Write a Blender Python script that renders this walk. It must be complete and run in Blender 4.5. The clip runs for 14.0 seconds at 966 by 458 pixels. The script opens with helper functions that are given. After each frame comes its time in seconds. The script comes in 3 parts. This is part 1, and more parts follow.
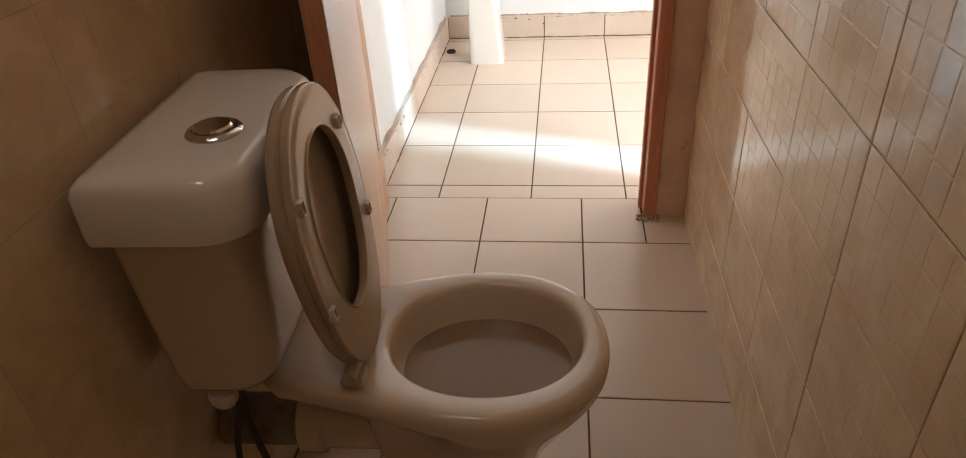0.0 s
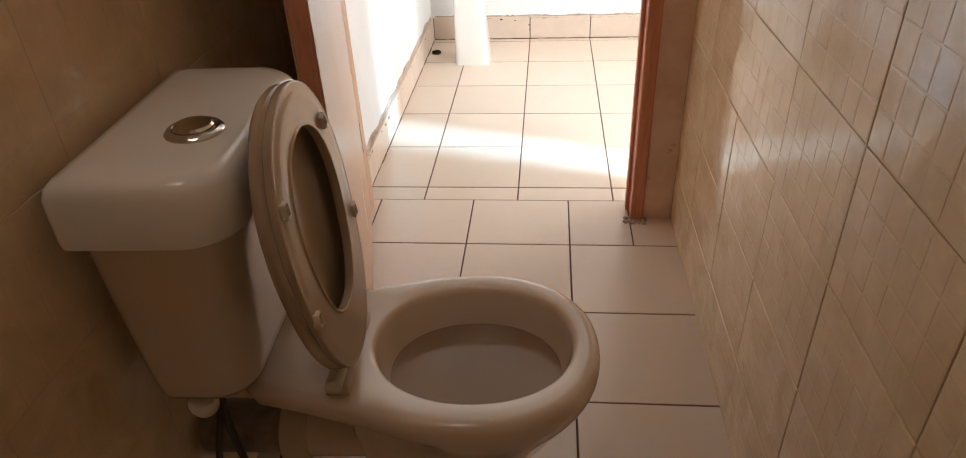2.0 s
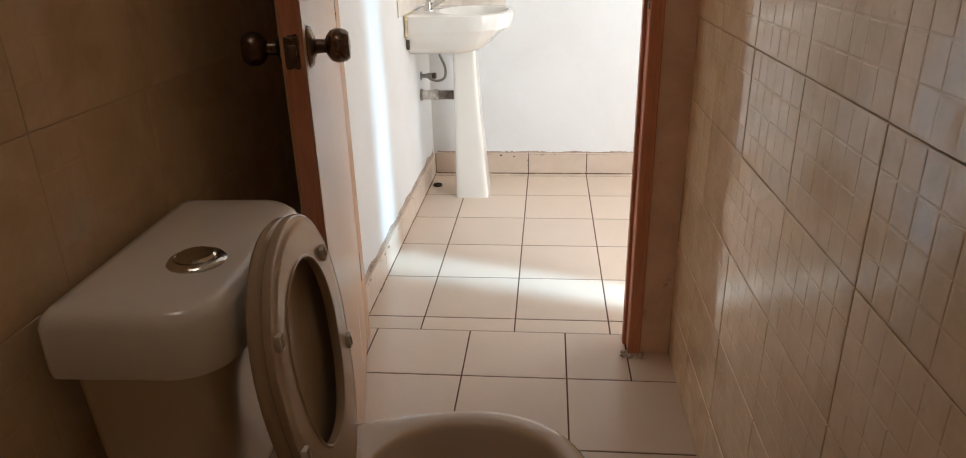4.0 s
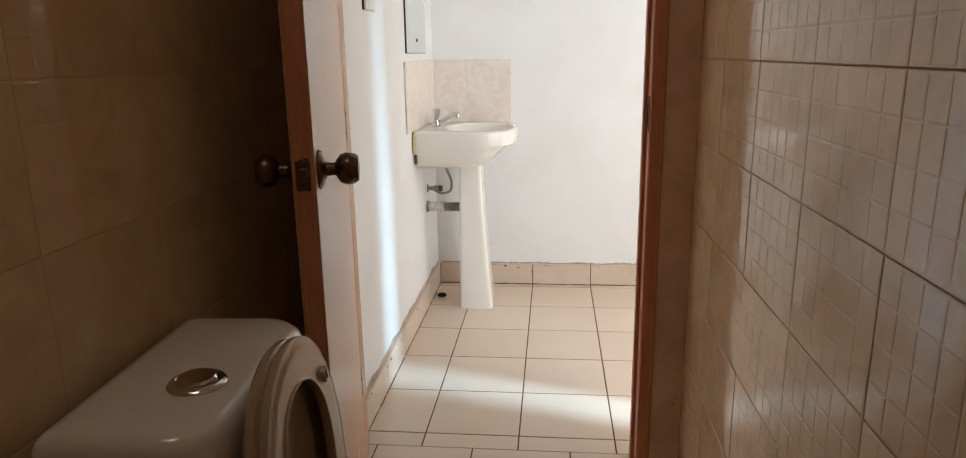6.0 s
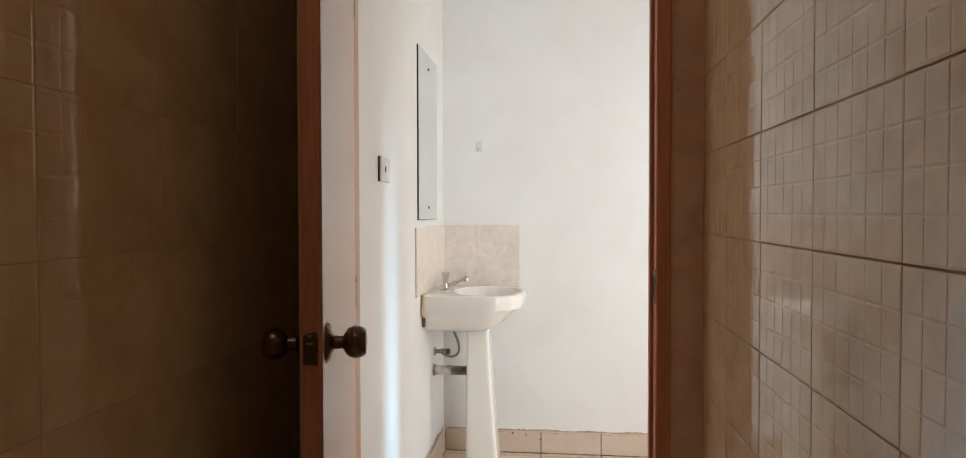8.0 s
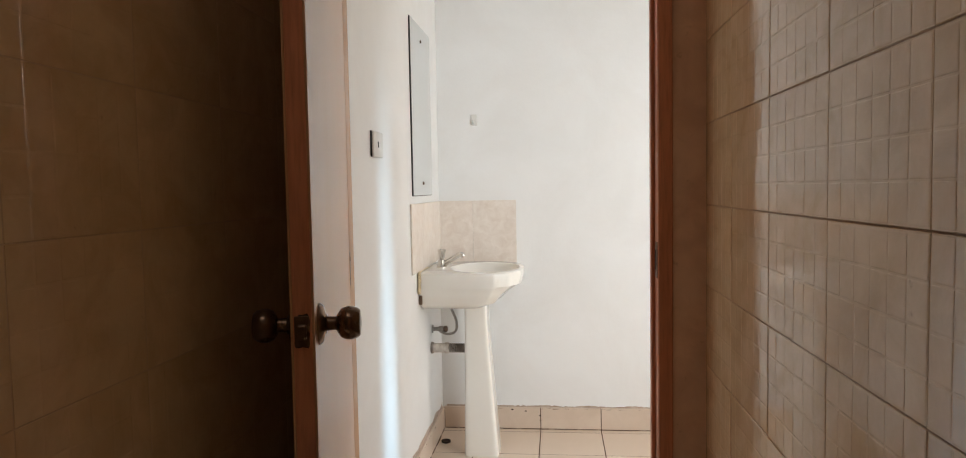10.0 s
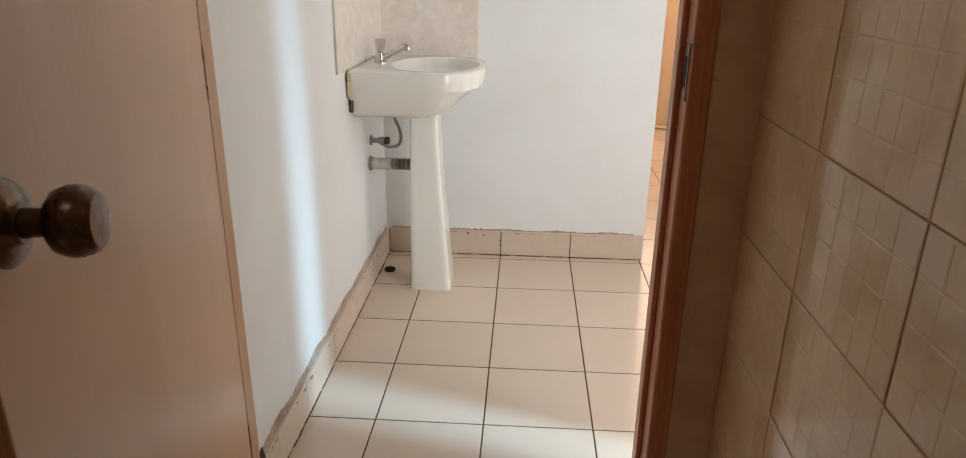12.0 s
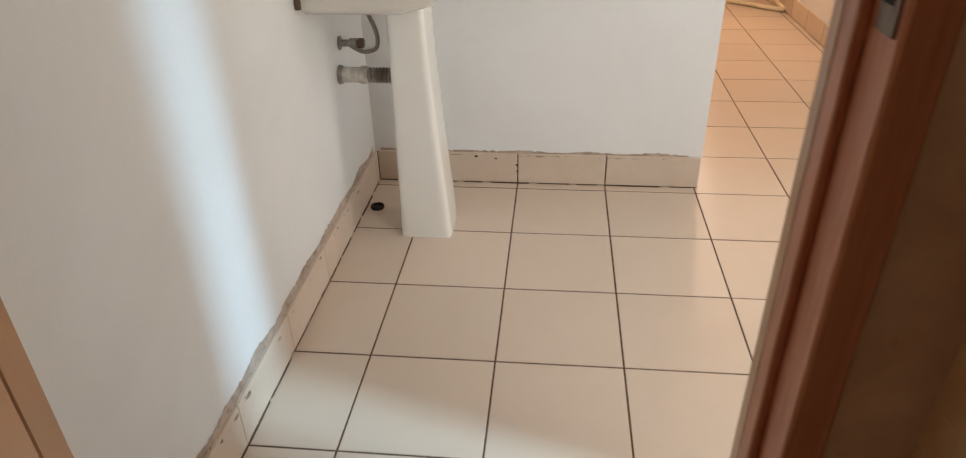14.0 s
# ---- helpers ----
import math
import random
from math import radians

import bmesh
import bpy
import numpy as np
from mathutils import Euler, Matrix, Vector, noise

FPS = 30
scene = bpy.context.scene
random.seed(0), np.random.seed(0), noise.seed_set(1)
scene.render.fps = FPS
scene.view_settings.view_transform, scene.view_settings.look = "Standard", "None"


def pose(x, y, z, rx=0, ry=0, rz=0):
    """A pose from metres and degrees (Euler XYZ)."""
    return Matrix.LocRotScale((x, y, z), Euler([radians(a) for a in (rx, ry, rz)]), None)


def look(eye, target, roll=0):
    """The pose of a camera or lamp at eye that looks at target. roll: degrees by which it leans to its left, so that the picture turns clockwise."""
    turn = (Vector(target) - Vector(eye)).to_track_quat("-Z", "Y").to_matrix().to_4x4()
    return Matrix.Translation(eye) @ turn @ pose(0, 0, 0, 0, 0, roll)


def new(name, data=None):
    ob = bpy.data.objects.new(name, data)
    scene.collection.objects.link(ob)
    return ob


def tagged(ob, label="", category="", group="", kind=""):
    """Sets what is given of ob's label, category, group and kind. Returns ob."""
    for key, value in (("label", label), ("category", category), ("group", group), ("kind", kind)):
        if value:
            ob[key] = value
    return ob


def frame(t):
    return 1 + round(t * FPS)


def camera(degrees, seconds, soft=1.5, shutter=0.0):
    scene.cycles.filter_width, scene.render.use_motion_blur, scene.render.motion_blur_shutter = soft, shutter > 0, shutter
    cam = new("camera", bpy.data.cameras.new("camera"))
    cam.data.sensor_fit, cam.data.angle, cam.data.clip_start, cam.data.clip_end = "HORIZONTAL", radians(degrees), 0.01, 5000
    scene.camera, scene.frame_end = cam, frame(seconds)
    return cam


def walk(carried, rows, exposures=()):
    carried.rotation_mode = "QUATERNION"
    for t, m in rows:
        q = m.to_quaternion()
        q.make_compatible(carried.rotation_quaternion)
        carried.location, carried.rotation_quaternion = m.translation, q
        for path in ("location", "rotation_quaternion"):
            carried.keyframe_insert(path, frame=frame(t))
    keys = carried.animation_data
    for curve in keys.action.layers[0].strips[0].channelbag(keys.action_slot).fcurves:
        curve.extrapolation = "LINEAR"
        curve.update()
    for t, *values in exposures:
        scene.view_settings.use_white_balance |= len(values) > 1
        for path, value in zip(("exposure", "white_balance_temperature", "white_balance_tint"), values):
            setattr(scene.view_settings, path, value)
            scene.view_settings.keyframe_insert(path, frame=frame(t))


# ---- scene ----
cam = camera(68.9, 14.0, soft=1.0, shutter=0.2)
PATH = [
    (0, (0.123, 0.201, 1.161), (-0.1, 1.861, 0.068), -3.6),
    (0.5, (0.121, 0.21, 1.152), (-0.063, 1.843, 0.012), -3.3),
    (1, (0.117, 0.219, 1.148), (-0.055, 1.848, 0.001), -2.9),
    (1.5, (0.116, 0.217, 1.148), (-0.063, 1.857, 0.017), -3.1),
    (2, (0.114, 0.219, 1.151), (-0.064, 1.886, 0.06), -2.7),
    (2.5, (0.121, 0.203, 1.159), (-0.059, 1.916, 0.142), -2.3),
    (3, (0.116, 0.214, 1.157), (-0.059, 1.98, 0.233), -1.7),
    (5.3, (0.123, 0.21, 1.179), (-0.061, 2.112, 0.589), -1.2),
    (5.5, (0.122, 0.21, 1.181), (-0.067, 2.122, 0.624), -1.3),
    (6, (0.122, 0.21, 1.189), (-0.073, 2.14, 0.703), -0.9),
    (6.5, (0.122, 0.199, 1.196), (-0.072, 2.149, 0.799), -1.0),
    (7, (0.125, 0.206, 1.204), (-0.078, 2.178, 0.945), -0.2),
    (7.5, (0.126, 0.203, 1.214), (-0.083, 2.187, 1.078), -0.2),
    (8, (0.126, 0.201, 1.223), (-0.096, 2.188, 1.175), -0.1),
    (8.2, (0.127, 0.201, 1.228), (-0.109, 2.187, 1.218), -0.2),
    (10.5, (0.116, 0.31, 1.206), (-0.089, 2.287, 0.976), -1.2),
    (11, (0.12, 0.482, 1.189), (-0.113, 2.42, 0.751), -0.3),
    (11.5, (0.125, 0.683, 1.176), (-0.051, 2.571, 0.541), -0.5),
    (12, (0.108, 0.892, 1.183), (0.001, 2.764, 0.487), 0.8),
    (12.5, (0.141, 1.082, 1.162), (-0.05, 2.904, 0.359), 0.4),
    (13, (0.188, 1.217, 1.132), (-0.074, 2.973, 0.211), -1.7),
    (13.5, (0.214, 1.348, 1.123), (0.108, 3.054, 0.085), -0.9),
    (14, (0.142, 1.554, 1.122), (-0.048, 3.263, 0.1), -1.3),
]
walk(cam, [(t, look(eye, target, roll)) for t, eye, target, roll in PATH],
     exposures=[(0, 1.36, 6250, 10), (2, 1.50, 6220, 10), (3, 1.18, 6190, 10), (5.5, 0.64, 6370, 10), (8, 0.52, 6450, 10), (11.5, 0.5, 6490, 10), (12, 0.30, 6470, 10), (13.3, 0.30, 6540, 10), (13.7, 0.25, 6600, 10), (14, 0.14, 6670, 10)])

# ---- world and light ----
world = bpy.data.worlds.new("sky")
scene.world = world
world.use_nodes = True
_nt = world.node_tree
_sky = _nt.nodes.new("ShaderNodeTexSky")
_sky.sky_type = "NISHITA"
_sky.sun_disc = False
_sky.sun_elevation = radians(40)
_sky.sun_rotation = radians(105)
_nt.links.new(_sky.outputs["Color"], _nt.nodes["Background"].inputs["Color"])
_nt.nodes["Background"].inputs["Strength"].default_value = 0.1


def area_lamp(name, eye, target, w, h, watts, colour, spread=180):
    data = bpy.data.lights.new(name, "AREA")
    data.shape, data.size, data.size_y = "RECTANGLE", w, h
    data.energy, data.color, data.spread = watts, colour, radians(spread)
    ob = new(name, data)
    ob.matrix_world = look(eye, target)
    return ob


# slit: daylight through the tall east gap; the other four are added unseen fills
area_lamp("east_fill_light", (1.56, 3.2, 1.25), (-0.2, 2.1, 0.7), 0.9, 1.9, 8.6, (1.0, 0.965, 0.90))
# added unseen lamp that brightens and cools the far wall
area_lamp("hall_fill_light", (1.56, 1.25, 1.3), (0.2, 3.76, 1.2), 0.8, 1.9, 28.5, (0.93, 0.98, 1.0))
area_lamp("slit_daylight", (5.0, 1.115, 4.0), (-0.476, 2.66, 0.4), 0.20, 3.4, 122, (0.44, 0.75, 1.0), 90)
# warm lamp added out of view, warms the passage and the door threshold
area_lamp("passage_fill_light", (0.92, 6.56, 1.8), (0.80, 3.0, 0.6), 0.5, 1.26, 25, (1.0, 0.77, 0.60))
# unseen overhead lamp added to brighten the tank lid and toilet room
area_lamp("toilet_fill_light", (-0.27, 0.52, 2.62), (-0.05, 0.90, 0.5), 0.34, 0.38, 1.02, (1.0, 0.80, 0.62))

# ---- materials ----


def link(nt, a, b):
    nt.links.new(a, b)


def material(name, base, dark=None, rough=0.5, metal=0.0, scale=6.0, amount=0.5, bump=0.0, bump_scale=60.0,
             per_piece=0.0, coat=0.0, stretch=(1, 1, 1), stain=None, stain_scale=3.0, stain_cut=0.6, rough_var=0.05, grain=None, gloss=0.5):
    """A two-scale surface: broad mottling, fine grain in colour, gloss and relief, and stains with their own edges."""
    m = bpy.data.materials.new(name)
    m.use_nodes = True
    nt = m.node_tree
    b = nt.nodes["Principled BSDF"]
    tc = nt.nodes.new("ShaderNodeTexCoord")
    info = nt.nodes.new("ShaderNodeObjectInfo")
    shift = nt.nodes.new("ShaderNodeVectorMath")
    shift.operation = "MULTIPLY_ADD"
    comb = nt.nodes.new("ShaderNodeCombineXYZ")
    for i, k in enumerate((17.0, 31.0, 23.0)):
        mul = nt.nodes.new("ShaderNodeMath")
        mul.operation = "MULTIPLY"
        mul.inputs[1].default_value = k if per_piece else 0.0
        link(nt, info.outputs["Random"], mul.inputs[0])
        link(nt, mul.outputs[0], comb.inputs[i])
    shift.inputs[1].default_value = stretch
    link(nt, tc.outputs["Object"], shift.inputs[0])
    link(nt, comb.outputs[0], shift.inputs[2])
    n1 = nt.nodes.new("ShaderNodeTexNoise")
    n1.inputs["Scale"].default_value, n1.inputs["Detail"].default_value, n1.inputs["Roughness"].default_value = scale, 6, 0.62
    n1.inputs["Distortion"].default_value = 0.6
    link(nt, shift.outputs[0], n1.inputs["Vector"])
    ramp = nt.nodes.new("ShaderNodeMapRange")
    ramp.inputs["From Min"].default_value, ramp.inputs["From Max"].default_value = 0.36, 0.66
    ramp.inputs["To Max"].default_value = amount
    link(nt, n1.outputs["Fac"], ramp.inputs["Value"])
    mix = nt.nodes.new("ShaderNodeMix")
    mix.data_type = "RGBA"
    mix.inputs["A"].default_value = (*base, 1)
    mix.inputs["B"].default_value = (*(dark or [c * 0.75 for c in base]), 1)
    link(nt, ramp.outputs[0], mix.inputs["Factor"])
    colour = mix.outputs["Result"]
    if per_piece:
        hsv = nt.nodes.new("ShaderNodeHueSaturation")
        val = nt.nodes.new("ShaderNodeMapRange")
        val.inputs["To Min"].default_value, val.inputs["To Max"].default_value = 1 - per_piece, 1 + per_piece
        link(nt, info.outputs["Random"], val.inputs["Value"])
        link(nt, val.outputs[0], hsv.inputs["Value"])
        link(nt, colour, hsv.inputs["Color"])
        colour = hsv.outputs["Color"]
    n2 = nt.nodes.new("ShaderNodeTexNoise")
    n2.inputs["Scale"].default_value, n2.inputs["Detail"].default_value = bump_scale, 5
    link(nt, shift.outputs[0], n2.inputs["Vector"])
    if grain:
        gm = nt.nodes.new("ShaderNodeMapRange")
        gm.inputs["From Min"].default_value, gm.inputs["From Max"].default_value = 0.45, 0.75
        gm.inputs["To Max"].default_value = 0.55
        link(nt, n2.outputs["Fac"], gm.inputs["Value"])
        mg = nt.nodes.new("ShaderNodeMix")
        mg.data_type = "RGBA"
        mg.inputs["B"].default_value = (*grain, 1)
        link(nt, colour, mg.inputs["A"])
        link(nt, gm.outputs[0], mg.inputs["Factor"])
        colour = mg.outputs["Result"]
    if stain:
        n3 = nt.nodes.new("ShaderNodeTexNoise")
        n3.inputs["Scale"].default_value, n3.inputs["Detail"].default_value, n3.inputs["Roughness"].default_value = stain_scale, 8, 0.7
        link(nt, shift.outputs[0], n3.inputs["Vector"])
        cut = nt.nodes.new("ShaderNodeMapRange")
        cut.inputs["From Min"].default_value, cut.inputs["From Max"].default_value = stain_cut, stain_cut + 0.08
        cut.inputs["To Max"].default_value = 0.8
        link(nt, n3.outputs["Fac"], cut.inputs["Value"])
        ms = nt.nodes.new("ShaderNodeMix")
        ms.data_type = "RGBA"
        ms.inputs["B"].default_value = (*stain, 1)
        link(nt, colour, ms.inputs["A"])
        link(nt, cut.outputs[0], ms.inputs["Factor"])
        colour = ms.outputs["Result"]
    link(nt, colour, b.inputs["Base Color"])
    rr = nt.nodes.new("ShaderNodeMapRange")
    rr.inputs["To Min"].default_value, rr.inputs["To Max"].default_value = max(0.02, rough - rough_var), rough + rough_var
    link(nt, n1.outputs["Fac"], rr.inputs["Value"])
    link(nt, rr.outputs[0], b.inputs["Roughness"])
    b.inputs["Metallic"].default_value = metal
    b.inputs["Specular IOR Level"].default_value = gloss
    b.inputs["Coat Weight"].default_value = coat
    b.inputs["Coat Roughness"].default_value = 0.06
    if bump:
        bp = nt.nodes.new("ShaderNodeBump")
        bp.inputs["Strength"].default_value, bp.inputs["Distance"].default_value = 1.0, bump
        link(nt, n2.outputs["Fac"], bp.inputs["Height"])
        link(nt, bp.outputs["Normal"], b.inputs["Normal"])
    return m


M_FLOOR = material("floor_tile_glaze", (0.67, 0.54, 0.425), (0.61, 0.48, 0.37), rough=0.29, scale=5, amount=0.35, bump=0.0003, bump_scale=30, per_piece=0.03, rough_var=0.02, gloss=0.7)
M_GROUT = material("dark_grout", (0.125, 0.066, 0.037), rough=0.9, scale=40, bump=0.001, bump_scale=200)
M_WTILE = material("wall_tile_glaze", (0.78, 0.61, 0.405), (0.63, 0.46, 0.275), rough=0.07, scale=9, amount=0.9, bump=0.0005, bump_scale=30, per_piece=0.02,
                   stain=(0.50, 0.35, 0.23), stain_scale=26, stain_cut=0.66)
M_WGROUT = material("beige_grout", (0.42, 0.30, 0.19), rough=0.9, scale=30, bump=0.0008, bump_scale=200, stain=(0.10, 0.06, 0.04), stain_scale=7, stain_cut=0.6)
M_LGROUT = material("pale_grout", (0.60, 0.45, 0.31), (0.50, 0.36, 0.24), rough=0.9, scale=30, bump=0.0008, bump_scale=200)
M_FACING = material("stained_plaster_facing", (0.80, 0.57, 0.42), (0.66, 0.43, 0.30), rough=0.4, scale=9, amount=0.9, bump=0.0012, bump_scale=45, stain=(0.45, 0.27, 0.17), stain_scale=14, stain_cut=0.62)
M_SPLASH = material("mottled_tile_glaze", (0.80, 0.73, 0.66), (0.69, 0.60, 0.52), rough=0.25, scale=22, amount=0.9, per_piece=0.03)
M_PAINT = material("white_wall_paint", (0.80, 0.797, 0.785), (0.735, 0.72, 0.695), rough=0.5, scale=2.6, amount=0.6, bump=0.0004, bump_scale=70,
                   stain=(0.55, 0.50, 0.45), stain_scale=5.0, stain_cut=0.74)
M_WARM = material("cream_wall_paint", (0.80, 0.62, 0.42), (0.72, 0.52, 0.34), rough=0.5, scale=2.0, amount=0.6, bump=0.001, bump_scale=80)
M_CEIL = material("ceiling_paint", (0.78, 0.77, 0.75), rough=0.7, scale=3, amount=0.4, bump=0.001, bump_scale=80)
M_SKIRT = material("skirting_tile_glaze", (0.66, 0.535, 0.43), (0.60, 0.475, 0.37), rough=0.3, scale=8, amount=0.8, bump=0.0008, bump_scale=30, per_piece=0.03,
                   stain=(0.28, 0.19, 0.13), stain_scale=14, stain_cut=0.66)
# lid whitened, toilet body darkened: top light and shade put into their colours
M_LID = material("lit_lid_ceramic", (0.87, 0.83, 0.78), (0.83, 0.79, 0.73), rough=0.12, scale=4, amount=0.5, coat=0.4, rough_var=0.03)
M_CERAMIC = material("shaded_cream_ceramic", (0.70, 0.57, 0.445), (0.65, 0.515, 0.39), rough=0.10, scale=4, amount=0.5, coat=0.5, rough_var=0.03)
M_BASIN = material("white_basin_ceramic", (0.80, 0.77, 0.71), (0.76, 0.72, 0.65), rough=0.14, scale=4, amount=0.5, coat=0.4, rough_var=0.03)
M_PLASTIC = material("cream_seat_plastic", (0.49, 0.385, 0.28), (0.44, 0.34, 0.24), rough=0.22, scale=7, amount=0.5)
M_BUFFER = material("pale_rubber", (0.70, 0.62, 0.52), rough=0.5, scale=20, amount=0.4)
M_CHROME = material("worn_chrome", (0.62, 0.60, 0.57), (0.50, 0.48, 0.45), rough=0.16, metal=1.0, scale=30, amount=0.5)
M_BRONZE = material("dark_bronze_knob", (0.16, 0.11, 0.08), (0.10, 0.07, 0.05), rough=0.28, metal=0.9, scale=25, amount=0.6)
M_LEAF = material("pale_wood_veneer", (0.56, 0.325, 0.185), (0.49, 0.275, 0.15), rough=0.25, gloss=0.65, scale=1.6, amount=0.7, bump=0.0006, bump_scale=28,
                  stretch=(4, 4, 0.3), grain=(0.53, 0.30, 0.167))
M_JAMB = material("red_brown_varnish", (0.66, 0.285, 0.165), (0.52, 0.205, 0.112), rough=0.38, scale=4.0, amount=0.9, bump=0.0008, bump_scale=30,
                  stretch=(5, 5, 0.4), grain=(0.36, 0.135, 0.07), stain=(0.20, 0.085, 0.045), stain_scale=5, stain_cut=0.64)
# near-black paints the shade inside holes; chips take it too
M_DARK = material("black_hole_shade_and_dirt", (0.030, 0.015, 0.009), rough=0.9, scale=50, bump=0.002, bump_scale=150)
M_PIPE = material("grey_pvc_pipe", (0.70, 0.66, 0.60), (0.36, 0.30, 0.25), rough=0.45, scale=18, amount=0.9)
M_CORR = material("grey_flexible_pipe", (0.30, 0.26, 0.22), (0.16, 0.13, 0.11), rough=0.4, scale=25, amount=0.9)
M_HOSE = material("braided_hose", (0.34, 0.31, 0.28), (0.22, 0.20, 0.18), rough=0.35, metal=0.6, scale=120, amount=0.9)
M_BLACKHOSE = material("black_rubber_hose", (0.03, 0.027, 0.025), rough=0.5, scale=40)
M_SWITCH = material("white_switch_plastic", (0.74, 0.72, 0.68), rough=0.35, scale=15, amount=0.5)
M_CAULK = material("yellowed_caulk", (0.66, 0.55, 0.36), (0.50, 0.38, 0.22), rough=0.6, scale=40, amount=0.9, bump=0.002, bump_scale=90)
M_DIRT = material("crumbled_plaster", (0.56, 0.46, 0.38), (0.26, 0.18, 0.13), rough=0.9, scale=45, amount=1.0, bump=0.003, bump_scale=120)
M_SMEAR = material("mortar_smear", (0.52, 0.42, 0.34), (0.30, 0.21, 0.15), rough=0.85, scale=16, amount=1.0, bump=0.0015, bump_scale=120)
M_TUBE = material("cream_painted_tube", (0.80, 0.70, 0.48), rough=0.35, scale=12, amount=0.4)
M_BACK = material("mirror_backing", (0.03, 0.03, 0.03), rough=0.6, scale=20)
M_MIRROR = material("mirror_silver", (0.86, 0.88, 0.88), (0.82, 0.84, 0.84), rough=0.03, metal=1.0, scale=4, amount=0.3, rough_var=0.015)


def water_material():
    m = bpy.data.materials.new("still_water")
    m.use_nodes = True
    b = m.node_tree.nodes["Principled BSDF"]
    b.inputs["Base Color"].default_value = (0.60, 0.43, 0.29, 1)
    b.inputs["Roughness"].default_value = 0.08
    b.inputs["IOR"].default_value = 1.33
    b.inputs["Transmission Weight"].default_value = 0.55
    return m


M_WATER = water_material()

# ---- mesh helpers ----


def box(bm, x0, x1, y0, y1, z0, z1, bevel=0.0, segments=1):
    made = bmesh.ops.create_cube(bm, size=1.0)
    bmesh.ops.transform(bm, verts=made["verts"], matrix=Matrix.LocRotScale(((x0 + x1) / 2, (y0 + y1) / 2, (z0 + z1) / 2), None, (x1 - x0, y1 - y0, z1 - z0)))
    if bevel:
        edges = list({e for v in made["verts"] for e in v.link_edges})
        bmesh.ops.bevel(bm, geom=edges, offset=bevel, segments=segments, profile=0.6, affect="EDGES")
    return bm


def boxes(*rows, bevel=0.0):
    bm = bmesh.new()
    for r in rows:
        box(bm, *r, bevel=bevel)
    return bm


def loft(bm, rings, cap_first=True, cap_last=True, closed=True):
    """Skins rings of equal length, each a list of points."""
    grid = [[bm.verts.new(p) for p in ring] for ring in rings]
    n = len(grid[0])
    for a, b in zip(grid, grid[1:]):
        for i in range(n if closed else n - 1):
            j = (i + 1) % n
            bm.faces.new((a[i], a[j], b[j], b[i]))
    if cap_first:
        bm.faces.new(list(reversed(grid[0])))
    if cap_last:
        bm.faces.new(grid[-1])
    return bm


def ring(cx, cy, z, rx, ry, power=2.0, n=48):
    """A superellipse in the level plane."""
    pts = []
    for i in range(n):
        a = 2 * math.pi * i / n
        c, s = math.cos(a), math.sin(a)
        x = cx + rx * math.copysign(abs(c) ** (2 / power), c)
        y = cy + ry * math.copysign(abs(s) ** (2 / power), s)
        pts.append(Vector((x, y, z)))
    return pts


def rounded(x0, x1, y0, y1, z, front, back, steps=10):
    """A level rectangle with round corners, wider ones towards +x than towards -x."""
    pts = []
    for x, y, r, a0 in ((x1 - front, y1 - front, front, 0), (x0 + back, y1 - back, back, 90), (x0 + back, y0 + back, back, 180), (x1 - front, y0 + front, front, 270)):
        for k in range(steps + 1):
            a = radians(a0 + 90 * k / steps)
            pts.append(Vector((x + r * math.cos(a), y + r * math.sin(a), z)))
    return pts


def lathe(bm, profile, place, n=28):
    """Turns rows of (radius, height) round the pose's z axis."""
    rings = [[place @ Vector((r * math.cos(2 * math.pi * i / n), r * math.sin(2 * math.pi * i / n), h)) for i in range(n)] for r, h in profile]
    return loft(bm, rings)


def tube(bm, points, radius, n=10):
    """A round bar along points; radius may be one number or one a point."""
    pts = [Vector(p) for p in points]
    rings = []
    up = Vector((0.3, 0.2, 1)).normalized()
    for i, p in enumerate(pts):
        d = (pts[min(i + 1, len(pts) - 1)] - pts[max(i - 1, 0)]).normalized()
        side = d.cross(up).normalized() if abs(d.dot(up)) < 0.98 else d.cross(Vector((1, 0, 0))).normalized()
        other = d.cross(side).normalized()
        r = radius[i] if isinstance(radius, (list, tuple)) else radius
        rings.append([p + side * r * math.cos(2 * math.pi * k / n) + other * r * math.sin(2 * math.pi * k / n) for k in range(n)])
    return loft(bm, rings)


def curve_points(knots, steps=10):
    """A smooth line through knots."""
    k = [Vector(p) for p in knots]
    k = [2 * k[0] - k[1]] + k + [2 * k[-1] - k[-2]]
    out = []
    for a, b, c, d in zip(k, k[1:], k[2:], k[3:]):
        for i in range(steps):
            t = i / steps
            out.append(0.5 * ((2 * b) + (c - a) * t + (2 * a - 5 * b + 4 * c - d) * t * t + (3 * b - a - 3 * c + d) * t ** 3))
    return out + [k[-2]]


def mesh_of(name, bm, mat, smooth=False):
    bmesh.ops.recalc_face_normals(bm, faces=bm.faces)
    me = bpy.data.meshes.new(name)
    bm.to_mesh(me)
    bm.free()
    me.materials.append(mat)
    if smooth:
        me.shade_smooth()
        me.set_sharp_from_angle(angle=radians(38))
    return me


def part(name, bm, mat, parent=None, label="", smooth=False):
    ob = new(name, mesh_of(name, bm, mat, smooth))
    ob.parent = parent
    return tagged(ob, label)


